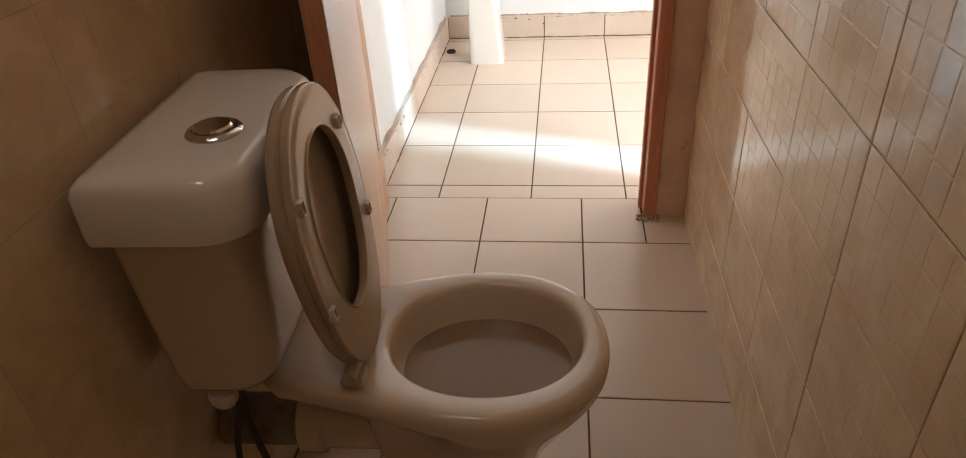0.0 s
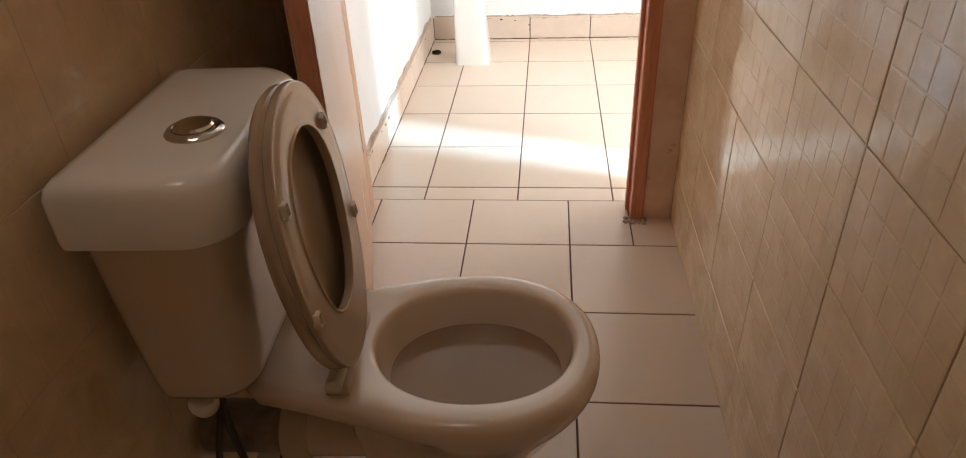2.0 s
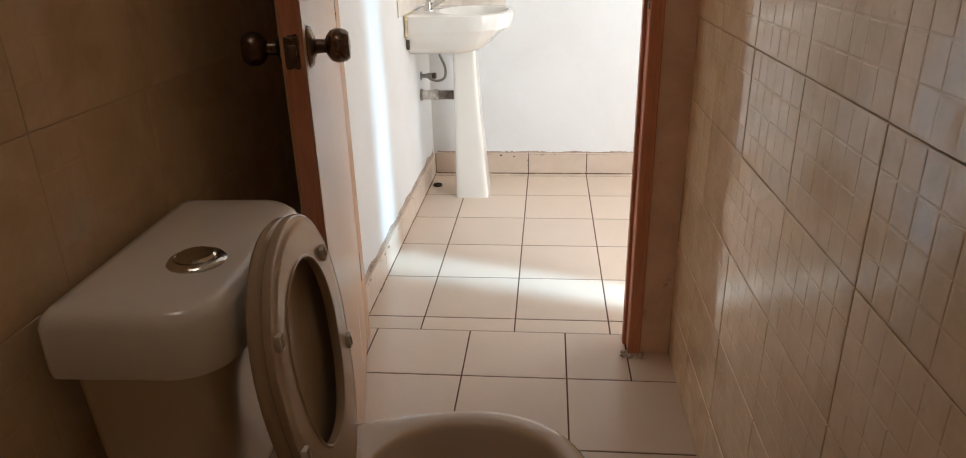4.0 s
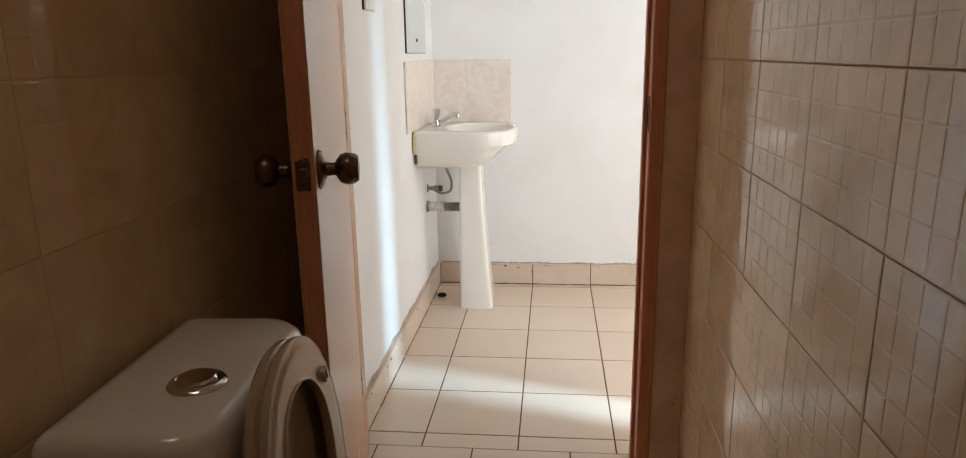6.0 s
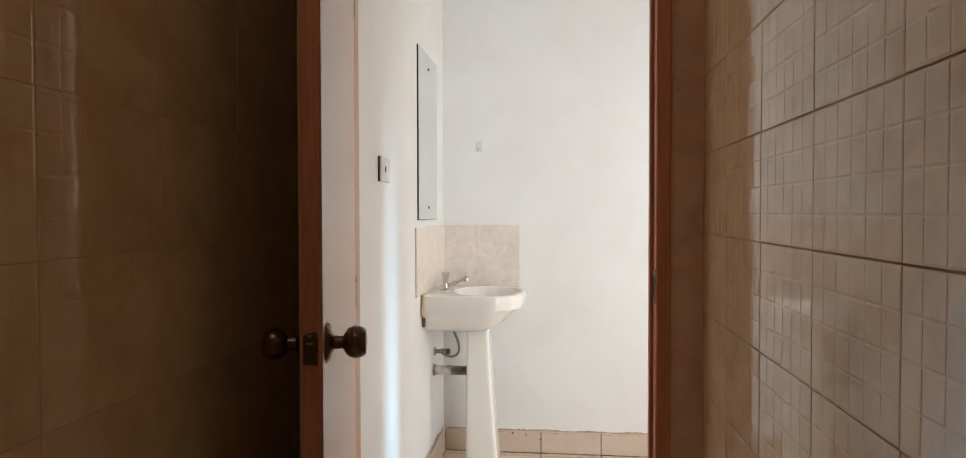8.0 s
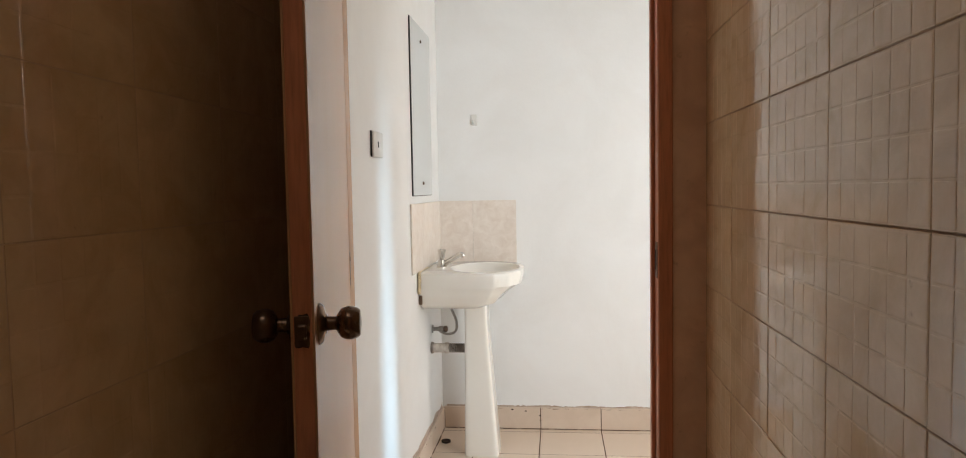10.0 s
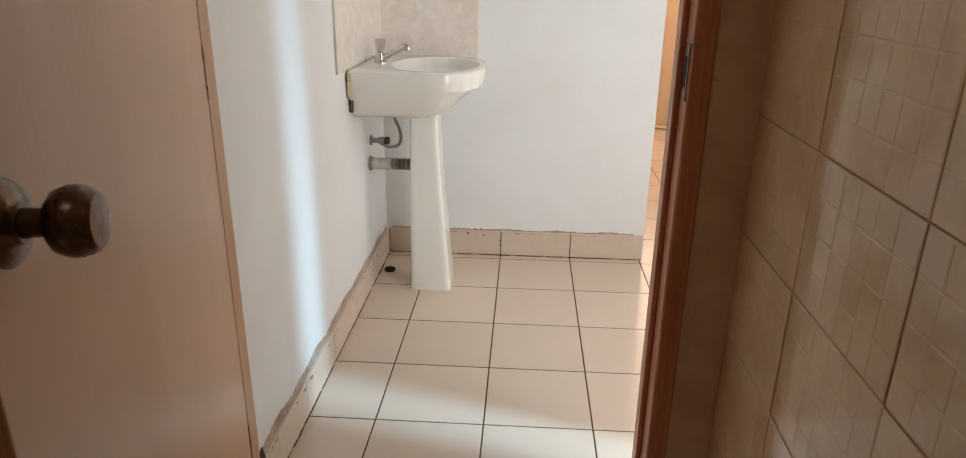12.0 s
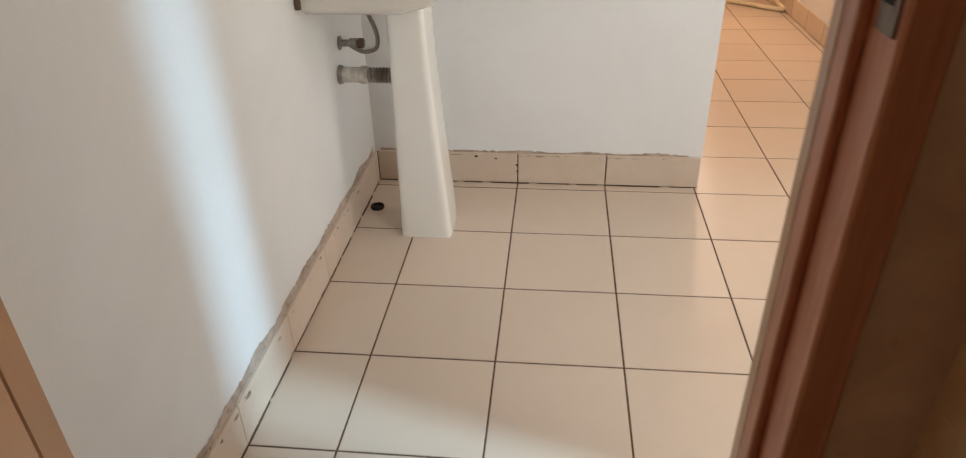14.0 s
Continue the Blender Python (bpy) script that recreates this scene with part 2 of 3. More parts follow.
def thing(name, x, y, z, label, category, group=""):
    ob = new(name)
    ob.location = (x, y, z)
    ob.empty_display_size = 0.05
    return tagged(ob, label, category, group)


def under(name, bm, mat, parent, label="", smooth=False):
    """A part whose mesh is given in world places, under a thing that stands at its base."""
    bmesh.ops.translate(bm, verts=bm.verts, vec=-parent.location)
    return part(name, bm, mat, parent, label, smooth)


def structure(name, bm, mat, label):
    return tagged(part(name, bm, mat), label, kind="structure")


def piece(name, me, parent, m):
    ob = new(name, me)
    ob.parent = parent
    ob.matrix_local = m
    return ob


# ---- plan ----
XL, XR = -0.476, 0.493          # painted left wall, backing of the right wall
TL, TR = -0.466, 0.485          # tile faces of the toilet room
YB, YP, YQ, YF = -0.45, 2.05, 2.125, 3.76   # back wall, partition faces, far wall
XE, YN, H = 1.57, 6.55, 2.60    # east wall, end of the passage, ceiling
DL, DR, DH = -0.43, 0.366, 2.04  # door opening
YT = 2.148                      # joint between the two floors

floor = structure("floor", boxes((-0.6, 1.7, -0.6, 6.7, -0.12, -0.0011)), M_GROUT, "beige ceramic tile floor with dark brown joints")
# opening over the toilet is made up, only to hold its fill lamp
ceiling = structure("ceiling", boxes((-0.6, 1.7, -0.6, 0.32, H, H + 0.12), (-0.6, -0.45, 0.32, 0.72, H, H + 0.12), (-0.09, 1.7, 0.32, 0.72, H, H + 0.12), (-0.6, 1.7, 0.72, 6.7, H, H + 0.12)), M_CEIL, "plain off-white painted ceiling with an added lamp opening")
wall_left = structure("wall_left", boxes((-0.6, XL, -0.6, 6.7, 0, H)), M_PAINT, "white painted wall, tiled beige beside the toilet")
part("grout_bed", boxes((XL, TL - 0.0006, YB, YP, 0.0, H)), M_LGROUT, wall_left, "beige grout between the tiles")
wall_right = structure("wall_right", boxes((TR + 0.0022, 0.61, -0.6, YQ, 0, H)), M_WGROUT, "toilet room wall clad in glossy beige tiles")
wall_back = structure("wall_back", boxes((XL, XR, -0.6, YB, 0, H)), M_WTILE, "plain beige wall closing the toilet room")
# the gap over the door is made up; it spills hall light inwards
wall_partition = structure("wall_partition", boxes((0.403, XR, YP + 0.0022, YQ, 0, DH + 0.055), (XL, 0.403, YP + 0.008, YQ, DH + 0.045, DH + 0.055)), M_WGROUT, "thin partition wall, its unseen top left open to let light in")
wall_far = structure("wall_far", boxes((XL, 0.638, YF, YF + 0.14, 0, H)), M_PAINT, "bright white painted wall behind the wash basin")
wall_passage = structure("wall_passage", boxes((0.46, 0.60, YF + 0.14, 6.7, 0, H)), M_WARM, "plain cream wall of the passage")
# its opening is unseen, cut to hold the passage fill
wall_end = structure("wall_end", boxes((0.60, 1.7, YN, 6.7, 0, 1.15), (0.60, 1.7, YN, 6.7, 2.45, H), (0.60, 0.66, YN, 6.7, 1.15, 2.45), (1.18, 1.7, YN, 6.7, 1.15, 2.45)), M_WARM, "cream end wall of the passage with an added lamp opening")
S0, S1 = 1.98, 2.14
# the two wide openings are unseen, added for the east and hall fills
wall_east = structure("wall_east", boxes((XE, 1.7, -0.6, 0.78, 0, H), (XE, 1.7, 0.78, 1.72, 0, 0.28), (XE, 1.7, 0.78, 1.72, 2.32, H), (XE, 1.7, 1.72, S0, 0, H), (XE, 1.7, S0, S1, 2.05, H), (XE, 1.7, S1, 2.73, 0, H), (XE, 1.7, 2.73, 3.67, 0, 0.28), (XE, 1.7, 2.73, 3.67, 2.22, H), (XE, 1.7, 3.67, 6.7, 0, H)), M_PAINT, "white painted wall with a tall gap and two added lamp openings")
# added out of view to keep the slit lamp out of the east opening
wall_outside = structure("wall_outside", boxes((1.7, 5.2, 2.2, 2.28, 0, 4.6)), M_PAINT, "unseen blocker between the slit lamp and the east opening")
wall_south = structure("wall_south", boxes((0.61, XE, -0.6, YB, 0, H)), M_PAINT, "plain white wall closing the hall")

# ---- door frame and leaf ----


def door_frame():
    f = thing("door_frame", 0.0, 2.085, 0.0, "red-brown varnished wooden door frame with worn paint", "door frame")
    bm = boxes((DR, 0.403, YP - 0.012, YQ + 0.006, 0.0, DH + 0.045), bevel=0.003)
    under("jamb", bm, M_JAMB, f)
    under("jamb", boxes((XL + 0.002, DL, 2.06, 2.102, 0.0, DH + 0.045), bevel=0.003), M_LEAF, f)
    under("head", boxes((DL, DR, YP - 0.012, YQ + 0.006, DH, DH + 0.045), bevel=0.003), M_JAMB, f)
    under("door_stop", boxes((DR - 0.010, DR, YP + 0.040, YP + 0.068, 0.0, DH), bevel=0.002), M_JAMB, f)
    under("outer_edge", boxes((0.362, 0.402, YQ + 0.0065, YQ + 0.034, 0.0, DH + 0.04), bevel=0.004), M_LEAF, f, "pale worn outer edge")
    plate = boxes((DR - 0.0022, DR + 0.001, 2.046, 2.078, 0.985, 1.075), bevel=0.0008)
    under("strike_plate", plate, M_BRONZE, f, "dark worn strike plate")
    # a thin black block paints the hole's shaded inside
    under("latch_hole", boxes((DR - 0.0032, DR - 0.002, 2.056, 2.070, 1.005, 1.055)), M_DARK, f, "dark latch hole")
    return f


door_frame()


def door_leaf():
    hinge, latch = Vector((-0.429, 2.058)), Vector((-0.257, 1.297))
    d = thing("door_leaf", hinge.x, hinge.y, 0.012, "open flush wooden door, pale veneer with red-brown edges", "door")
    along = (latch - hinge)
    w = along.length
    d.rotation_euler = (0, 0, math.atan2(along.y, along.x))
    t, h = 0.037, 2.02
    # local x runs from hinge to latch, local y away to the wall behind
    part("core", boxes((0, w, -t + 0.004, -0.004, 0, h), bevel=0.001), M_JAMB, d)
    part("face_sheet", boxes((0.0, w - 0.001, -0.0042, 0, 0, h), bevel=0.0008), M_LEAF, d)
    part("face_sheet", boxes((0.0, w - 0.001, -t, -t + 0.0042, 0, h), bevel=0.0008), M_LEAF, d)
    zk = 0.99
    xk = w - 0.06
    lock = part("latch_plate", boxes((w - 0.0005, w + 0.002, -0.031, -0.008, zk - 0.024, zk + 0.024), bevel=0.0008), M_BRONZE, d, "dark latch plate")
    part("latch_bolt", boxes((w, w + 0.012, -0.026, -0.012, zk - 0.012, zk + 0.012), bevel=0.002), M_BRONZE, lock)
    part("screw", lathe(bmesh.new(), [(0.003, 0), (0.004, 0.0015), (0.0015, 0.0025)], pose(w + 0.0015, -0.02, zk + 0.019, 0, 90, 0), 10), M_BRONZE, d)
    part("screw", lathe(bmesh.new(), [(0.003, 0), (0.004, 0.0015), (0.0015, 0.0025)], pose(w + 0.0015, -0.02, zk - 0.019, 0, 90, 0), 10), M_BRONZE, d)
    rnd = random.Random(21)
    ragged = [(0.014 * rnd.uniform(0.8, 1.15) * math.copysign(abs(math.cos(k * 0.3927)) ** 0.6, math.cos(k * 0.3927)), 0.030 * rnd.uniform(0.75, 1.2) * math.copysign(abs(math.sin(k * 0.3927)) ** 0.6, math.sin(k * 0.3927))) for k in range(16)]
    gouge = loft(bmesh.new(), [[Vector((w + o, -0.0185 + 0.85 * a, zk + b)) for a, b in ragged] for o in (-0.004, 0.0006)])
    # stands slightly proud; its black colour paints the shade of the recess
    part("gouged_recess", gouge, M_DARK, d, "ragged dark recess cut round the latch")
    prof_rose = [(0.034, 0.0), (0.034, 0.002), (0.030, 0.007), (0.018, 0.010), (0.015, 0.013)]
    prof_knob = [(0.012, 0.010), (0.011, 0.026), (0.0115, 0.028), (0.016, 0.030), (0.024, 0.036), (0.0275, 0.045), (0.0275, 0.053), (0.025, 0.061), (0.021, 0.066), (0.008, 0.0675), (0.001, 0.068)]
    for y, rx in ((0.0, -90), (-t, 90)):
        part("rose", lathe(bmesh.new(), prof_rose, pose(xk, y, zk, rx, 0, 0)), M_BRONZE, d, smooth=True)
        part("knob", lathe(bmesh.new(), prof_knob, pose(xk, y, zk, rx, 0, 0)), M_BRONZE, d, "dark bronze round door knob", smooth=True)
    for z in (0.25, 1.0, 1.78):
        part("hinge", lathe(bmesh.new(), [(0.006, -0.045), (0.006, 0.045)], pose(0.0, -0.004, z), 12), M_BRONZE, d)
    return d


door_leaf()

# ---- toilet ----
AX = 1.015


def toilet():
    t = thing("toilet", 0.006, AX + 0.012, 0.0, "cream-white glazed ceramic toilet with its seat raised", "toilet")
    dz = 0.405
    # pedestal, bowl and seat deck in one glazed shell
    cx, cy = 0.004, AX + 0.025
    n = 96

    def plan(z, xr, wide, tail, tail_w):
        """An egg round the bowl's middle with a tail that narrows towards the tank."""
        def half(x):
            if x > xr or x < tail:
                return -1.0
            u = (x - cx) / (xr - cx)
            if u >= 0:
                return wide * max(0.0, 1 - abs(u) ** 2.15) ** (1 / 2.15)
            v = min(1.0, (cx - x) / (cx - tail))
            f = v * v * (3 - 2 * v)
            corner = max(0.0, 1 - max(0.0, (v - 0.86) / 0.14) ** 2.4) ** 0.42
            return (wide + (tail_w - wide) * f) * corner
        pts = []
        for i in range(n):
            a = 2 * math.pi * i / n
            c, q = math.cos(a), math.sin(a)
            lo, hi = 0.0, 0.6
            for _ in range(26):
                m = (lo + hi) / 2
                if abs(m * q) <= half(cx + m * c):
                    lo = m
                else:
                    hi = m
            pts.append(Vector((cx + lo * c, cy + lo * q, z)))
        return pts
    rings = [plan(z, xr, wide, tail, tw) for z, xr, wide, tail, tw in (
        (0.0, 0.088, 0.112, -0.24, 0.085), (0.03, 0.083, 0.106, -0.235, 0.08), (0.12, 0.078, 0.094, -0.20, 0.075), (0.20, 0.104, 0.104, -0.19, 0.075),
        (0.26, 0.140, 0.130, -0.20, 0.08), (0.305, 0.165, 0.152, -0.205, 0.078), (0.335, 0.184, 0.168, -0.215, 0.076), (0.355, 0.195, 0.177, -0.235, 0.078),
        (0.366, 0.199, 0.179, -0.325, 0.098), (0.374, 0.200, 0.179, -0.347, 0.106), (0.388, 0.200, 0.179, -0.352, 0.108), (0.398, 0.197, 0.176, -0.350, 0.106), (0.404, 0.190, 0.169, -0.344, 0.100), (dz, 0.182, 0.160, -0.335, 0.092))]
    for z, rx, ry in ((dz - 0.0005, 0.164, 0.138), (dz - 0.004, 0.158, 0.132), (dz - 0.012, 0.154, 0.128), (dz - 0.035, 0.150, 0.124), (dz - 0.065, 0.139, 0.115), (dz - 0.12, 0.115, 0.095), (dz - 0.17, 0.09, 0.07), (dz - 0.21, 0.04, 0.04)):
        rings.append(ring(cx, cy + 0.004, z, rx, ry, 2.1, n))
    under("bowl", loft(bmesh.new(), rings), M_CERAMIC, t, smooth=True)
    water = bmesh.new()
    loft(water, [ring(cx, cy + 0.004, 0.3365, 0.1378, 0.1140, 2.1, 48), ring(cx, cy + 0.004, 0.338, 0.1384, 0.1146, 2.1, 48)])
    under("water", water, M_WATER, t, "still brownish water in the bowl")
    # outlet pipe to the wall
    pipe = bmesh.new()
    lathe(pipe, [(0.050, 0.0), (0.050, 0.115), (0.054, 0.117), (0.058, 0.122), (0.058, 0.158), (0.054, 0.162), (0.046, 0.163)], pose(-0.16, AX + 0.01, 0.225, 0, -90, 0), 32)
    under("outlet_pipe", pipe, M_CERAMIC, t, smooth=True)
    # dark grey carries the shade beneath the tank in the sleeve's colour
    sleeve = bmesh.new()
    lathe(sleeve, [(0.045, 0.158), (0.045, 0.296)], pose(-0.16, AX + 0.01, 0.225, 0, -90, 0), 28)
    under("outlet_sleeve", sleeve, M_CORR, t, "outlet sleeve, dark grey for the shade under the tank", smooth=True)
    # tank, bolted to the deck
    TB = -0.437
    under("tank_gasket", boxes((-0.345, -0.330, AX - 0.02, AX + 0.05, dz - 0.004, 0.412), bevel=0.003), M_BLACKHOSE, t, "black rubber gasket under the tank")
    rings = []
    for z, x0, xf, hy, r in ((0.409, -0.405, -0.340, 0.098, 0.03), (0.411, -0.420, -0.318, 0.120, 0.045), (0.418, -0.430, -0.304, 0.133, 0.055), (0.432, -0.434, -0.296, 0.141, 0.062), (0.46, -0.436, -0.290, 0.146, 0.066), (0.58, TB, -0.277, 0.158, 0.068), (0.740, TB, -0.262, 0.172, 0.07)):
        rings.append(rounded(x0, xf, AX + 0.021 - hy, AX + 0.021 + hy, z, r, 0.35 * r))
    under("tank", loft(bmesh.new(), rings), M_CERAMIC, t, smooth=True)
    rings = []
    for z, g in ((0.709, 0.006), (0.711, 0.001), (0.722, 0.0), (0.774, 0.001), (0.785, 0.005), (0.792, 0.012), (0.795, 0.024), (0.797, 0.06)):
        rings.append(rounded(-0.450 + 1.1 * g, -0.243 - g, AX + 0.024 - 0.189 + g, AX + 0.024 + 0.189 - g, z, 0.064, 0.016))
    under("tank_lid", loft(bmesh.new(), rings), M_LID, t, "ceramic tank lid, coloured whiter for the light from above", smooth=True)
    b = bmesh.new()
    lathe(b, [(0.036, 0.0), (0.036, 0.002), (0.033, 0.0055), (0.027, 0.007), (0.0255, 0.0055)], pose(-0.315, AX - 0.033, 0.7965), 40)
    under("button_collar", b, M_CHROME, t, "chrome flush button collar", smooth=True)
    b = bmesh.new()
    lathe(b, [(0.0245, 0.0), (0.0245, 0.006), (0.022, 0.009), (0.012, 0.0105), (0.001, 0.011)], pose(-0.315, AX - 0.033, 0.7985), 36)
    under("flush_button", b, M_CHROME, t, "chrome flush button", smooth=True)
    # raised seat ring and cover, leaning on the tank
    lean = Matrix.Translation((-0.172, AX - 0.016, 0.425)) @ Matrix.Rotation(radians(-5.4), 4, "Y")

    def upright(pts2, dx):
        return [lean @ Vector((dx, a, c)) for a, c in pts2]

    def egg(hw, h0, h1, n=56):
        pts2 = []
        for i in range(n):
            a = 2 * math.pi * i / n
            s, c = math.sin(a), math.cos(a)
            p = 2.5 if c < 0 else 2.1
            h = (h0 + h1) / 2 + (h1 - h0) / 2 * math.copysign(abs(c) ** (2 / p), c)
            narrow = 1 - 0.28 * max(0.0, (h1 - h) / (h1 - h0)) ** 1.5
            pts2.append((hw * narrow * math.copysign(abs(s) ** (2 / p), s), h))
        return pts2
    sb = bmesh.new()
    outer = [(0.0, 0.003), (0.002, 0.0006), (0.007, 0.0), (0.0105, 0.0006), (0.0118, 0.0022), (0.0112, 0.0045), (0.0128, 0.012), (0.0134, 0.022)]
    rings = [upright(egg(0.150 - g, 0.0 + g, 0.420 - g), dx) for dx, g in outer]
    rings += [upright(egg(0.095 + g, 0.095 - g, 0.362 + g), dx) for dx, g in ((0.0118, 0.012), (0.0122, 0.005), (0.0142, 0.0032), (0.0145, 0.0012), (0.0135, 0.0), (0.006, 0.0), (0.001, 0.002))]
    loft(sb, rings + [rings[0]], False, False)
    bmesh.ops.remove_doubles(sb, verts=sb.verts, dist=1e-6)
    under("seat", sb, M_PLASTIC, t, "cream plastic toilet seat standing upright", smooth=True)
    cb = bmesh.new()
    rings = [upright(egg(0.1495 - g, -0.002 + g, 0.417 - g), dx) for dx, g in ((-0.020, 0.05), (-0.019, 0.022), (-0.014, 0.011), (-0.003, 0.007), (-0.001, 0.004), (-0.006, 0.0), (-0.014, 0.0), (-0.019, 0.004), (-0.024, 0.016), (-0.026, 0.05))]
    loft(cb, rings)
    under("seat_cover", cb, M_PLASTIC, t, "cream plastic seat cover leaning on the tank", smooth=True)
    for a, c, rot in ((-0.112, 0.315, 0), (0.090, 0.335, 20), (-0.120, 0.160, 0), (0.118, 0.175, 0)):
        bb = bmesh.new()
        rings = [[Vector((dx, hy * p, hz * q)) for p, q in ((-1, -0.8), (-0.8, -1), (0.8, -1), (1, -0.8), (1, 0.8), (0.8, 1), (-0.8, 1), (-1, 0.8))] for dx, hy, hz in ((0.009, 0.0075, 0.0105), (0.0175, 0.0070, 0.0100), (0.0185, 0.0062, 0.0092), (0.0182, 0.0046, 0.0076), (0.0135, 0.0044, 0.0074))]
        loft(bb, rings)
        bmesh.ops.transform(bb, verts=bb.verts, matrix=lean @ Matrix.Translation((0, a, c)) @ Matrix.Rotation(radians(rot), 4, "X"))
        under("seat_buffer", bb, M_BUFFER, t, "pale plastic buffer", smooth=True)
    for y in (-0.082, 0.055):
        hb = bmesh.new()
        box(hb, -0.205, -0.168, AX + 0.008 + y - 0.018, AX + 0.008 + y + 0.018, dz - 0.002, dz + 0.018, bevel=0.006, segments=2)
        lathe(hb, [(0.011, -0.022), (0.012, -0.02), (0.012, 0.02), (0.011, 0.022)], pose(-0.188, AX + 0.008 + y, dz + 0.02, 90, 0, 0), 18)
        under("seat_hinge", hb, M_BUFFER, t, "pale plastic seat hinge", smooth=True)
    t.rotation_euler = (0, 0, radians(2))
    nut = bmesh.new()
    lathe(nut, [(0.020, 0.0), (0.022, 0.004), (0.021, 0.014), (0.017, 0.022), (0.012, 0.028), (0.009, 0.030)], pose(-0.378, AX - 0.105, 0.412, 180, 0, 0), 20)
    under("tank_nut", nut, M_BUFFER, t, "rounded plastic tank nut", smooth=True)
    return t


toilet()


def supply_hose():
    h = bmesh.new()
    tube(h, curve_points([(-0.352, 0.905, 0.412), (-0.366, 0.925, 0.30), (-0.382, 0.968, 0.12), (-0.386, 0.985, 0.006)], 8), 0.006)
    hose = thing("supply_hose", -0.386, 0.985, 0.0, "black rubber water hose forking under the toilet tank", "hose")
    under("long_hose", h, M_BLACKHOSE, hose, smooth=True)
    fork = tube(bmesh.new(), curve_points([(-0.354, 0.908, 0.398), (-0.372, 0.915, 0.35), (-0.402, 0.93, 0.26), (-0.43, 0.95, 0.17), (-0.458, 0.955, 0.15)], 8), 0.0055)
    under("short_hose", fork, M_BLACKHOSE, hose, smooth=True)


supply_hose()

# ---- wash basin ----


def wash_basin():
    cy = 3.42
    w = thing("wash_basin", -0.24, cy, 0.0, "white ceramic pedestal wash basin in the corner", "wash basin")

    def outline(z, g, d=0.0):
        """The basin's plan: straight back, chamfered front corners."""
        x0, x1, hy = XL + 0.004, -0.032 - g - d, 0.245 - g
        corners = [(x0, -hy), (-0.155 - g, -hy), (-0.082 - g * 0.8 - d * 0.6, -hy * 0.84), (x1 - 0.012, -hy * 0.52), (x1, -hy * 0.2), (x1, hy * 0.2), (x1 - 0.012, hy * 0.52), (-0.082 - g * 0.8 - d * 0.6, hy * 0.84), (-0.155 - g, hy), (x0, hy)]
        pts = []
        for (ax, ay), (bx, by) in zip(corners, corners[1:] + corners[:1]):
            for k in range(5):
                f = k / 5
                pts.append(Vector((ax + (bx - ax) * f, cy + ay + (by - ay) * f, z)))
        return pts
    rings = [outline(0.692, 0.115, 0.125), outline(0.699, 0.085, 0.105), outline(0.725, 0.038, 0.070), outline(0.766, 0.020, 0.042), outline(0.791, 0.009, 0.018), outline(0.800, 0.003, 0.007), outline(0.848, 0.0), outline(0.858, 0.003), outline(0.862, 0.010)]
    for z, rx, ry in ((0.861, 0.158, 0.205), (0.855, 0.152, 0.198), (0.83, 0.143, 0.185), (0.79, 0.122, 0.155), (0.76, 0.09, 0.10), (0.75, 0.03, 0.03)):
        pts = []
        for p in outline(z, 0.03):
            a = math.atan2(p.y - cy, p.x + 0.215)
            pts.append(Vector((-0.212 + rx * math.cos(a), cy + ry * math.sin(a), z)))
        rings.append(pts)
    under("basin", loft(bmesh.new(), rings), M_BASIN, w, smooth=True)
    rings = []
    for z, x0, x1, y0, y1 in ((0.0, -0.316, -0.158, 3.368, 3.53), (0.02, -0.316, -0.159, 3.369, 3.53), (0.10, -0.314, -0.165, 3.371, 3.53), (0.35, -0.311, -0.186, 3.378, 3.53), (0.50, -0.309, -0.197, 3.378, 3.53), (0.60, -0.307, -0.202, 3.376, 3.53), (0.67, -0.307, -0.204, 3.374, 3.53), (0.719, -0.308, -0.203, 3.37, 3.53)):
        rings.append(ring((x0 + x1) / 2, (y0 + y1) / 2, z, (x1 - x0) / 2, (y1 - y0) / 2, 8.0, 56))
    under("pedestal", loft(bmesh.new(), rings), M_BASIN, w, smooth=True)
    tap = bmesh.new()
    lathe(tap, [(0.024, 0.0), (0.024, 0.006), (0.018, 0.012), (0.016, 0.035)], pose(-0.41, cy, 0.860), 20)
    under("tap_body", tap, M_CHROME, w, "chrome basin tap", smooth=True)
    hb = bmesh.new()
    lathe(hb, [(0.010, 0.0), (0.013, 0.008), (0.018, 0.030), (0.021, 0.044), (0.016, 0.047), (0.006, 0.043)], pose(-0.41, cy, 0.897), 8)
    under("tap_handle", hb, M_CHROME, w, "fluted chrome tap handle", smooth=True)
    sp = bmesh.new()
    tube(sp, curve_points([(-0.40, cy, 0.875), (-0.37, cy - 0.01, 0.893), (-0.33, cy - 0.018, 0.915), (-0.312, cy - 0.022, 0.921), (-0.306, cy - 0.023, 0.908)], 6), [0.011] * 18 + [0.010] * 7, 12)
    under("tap_spout", sp, M_CHROME, w, "chrome tap spout", smooth=True)
    ca = bmesh.new()
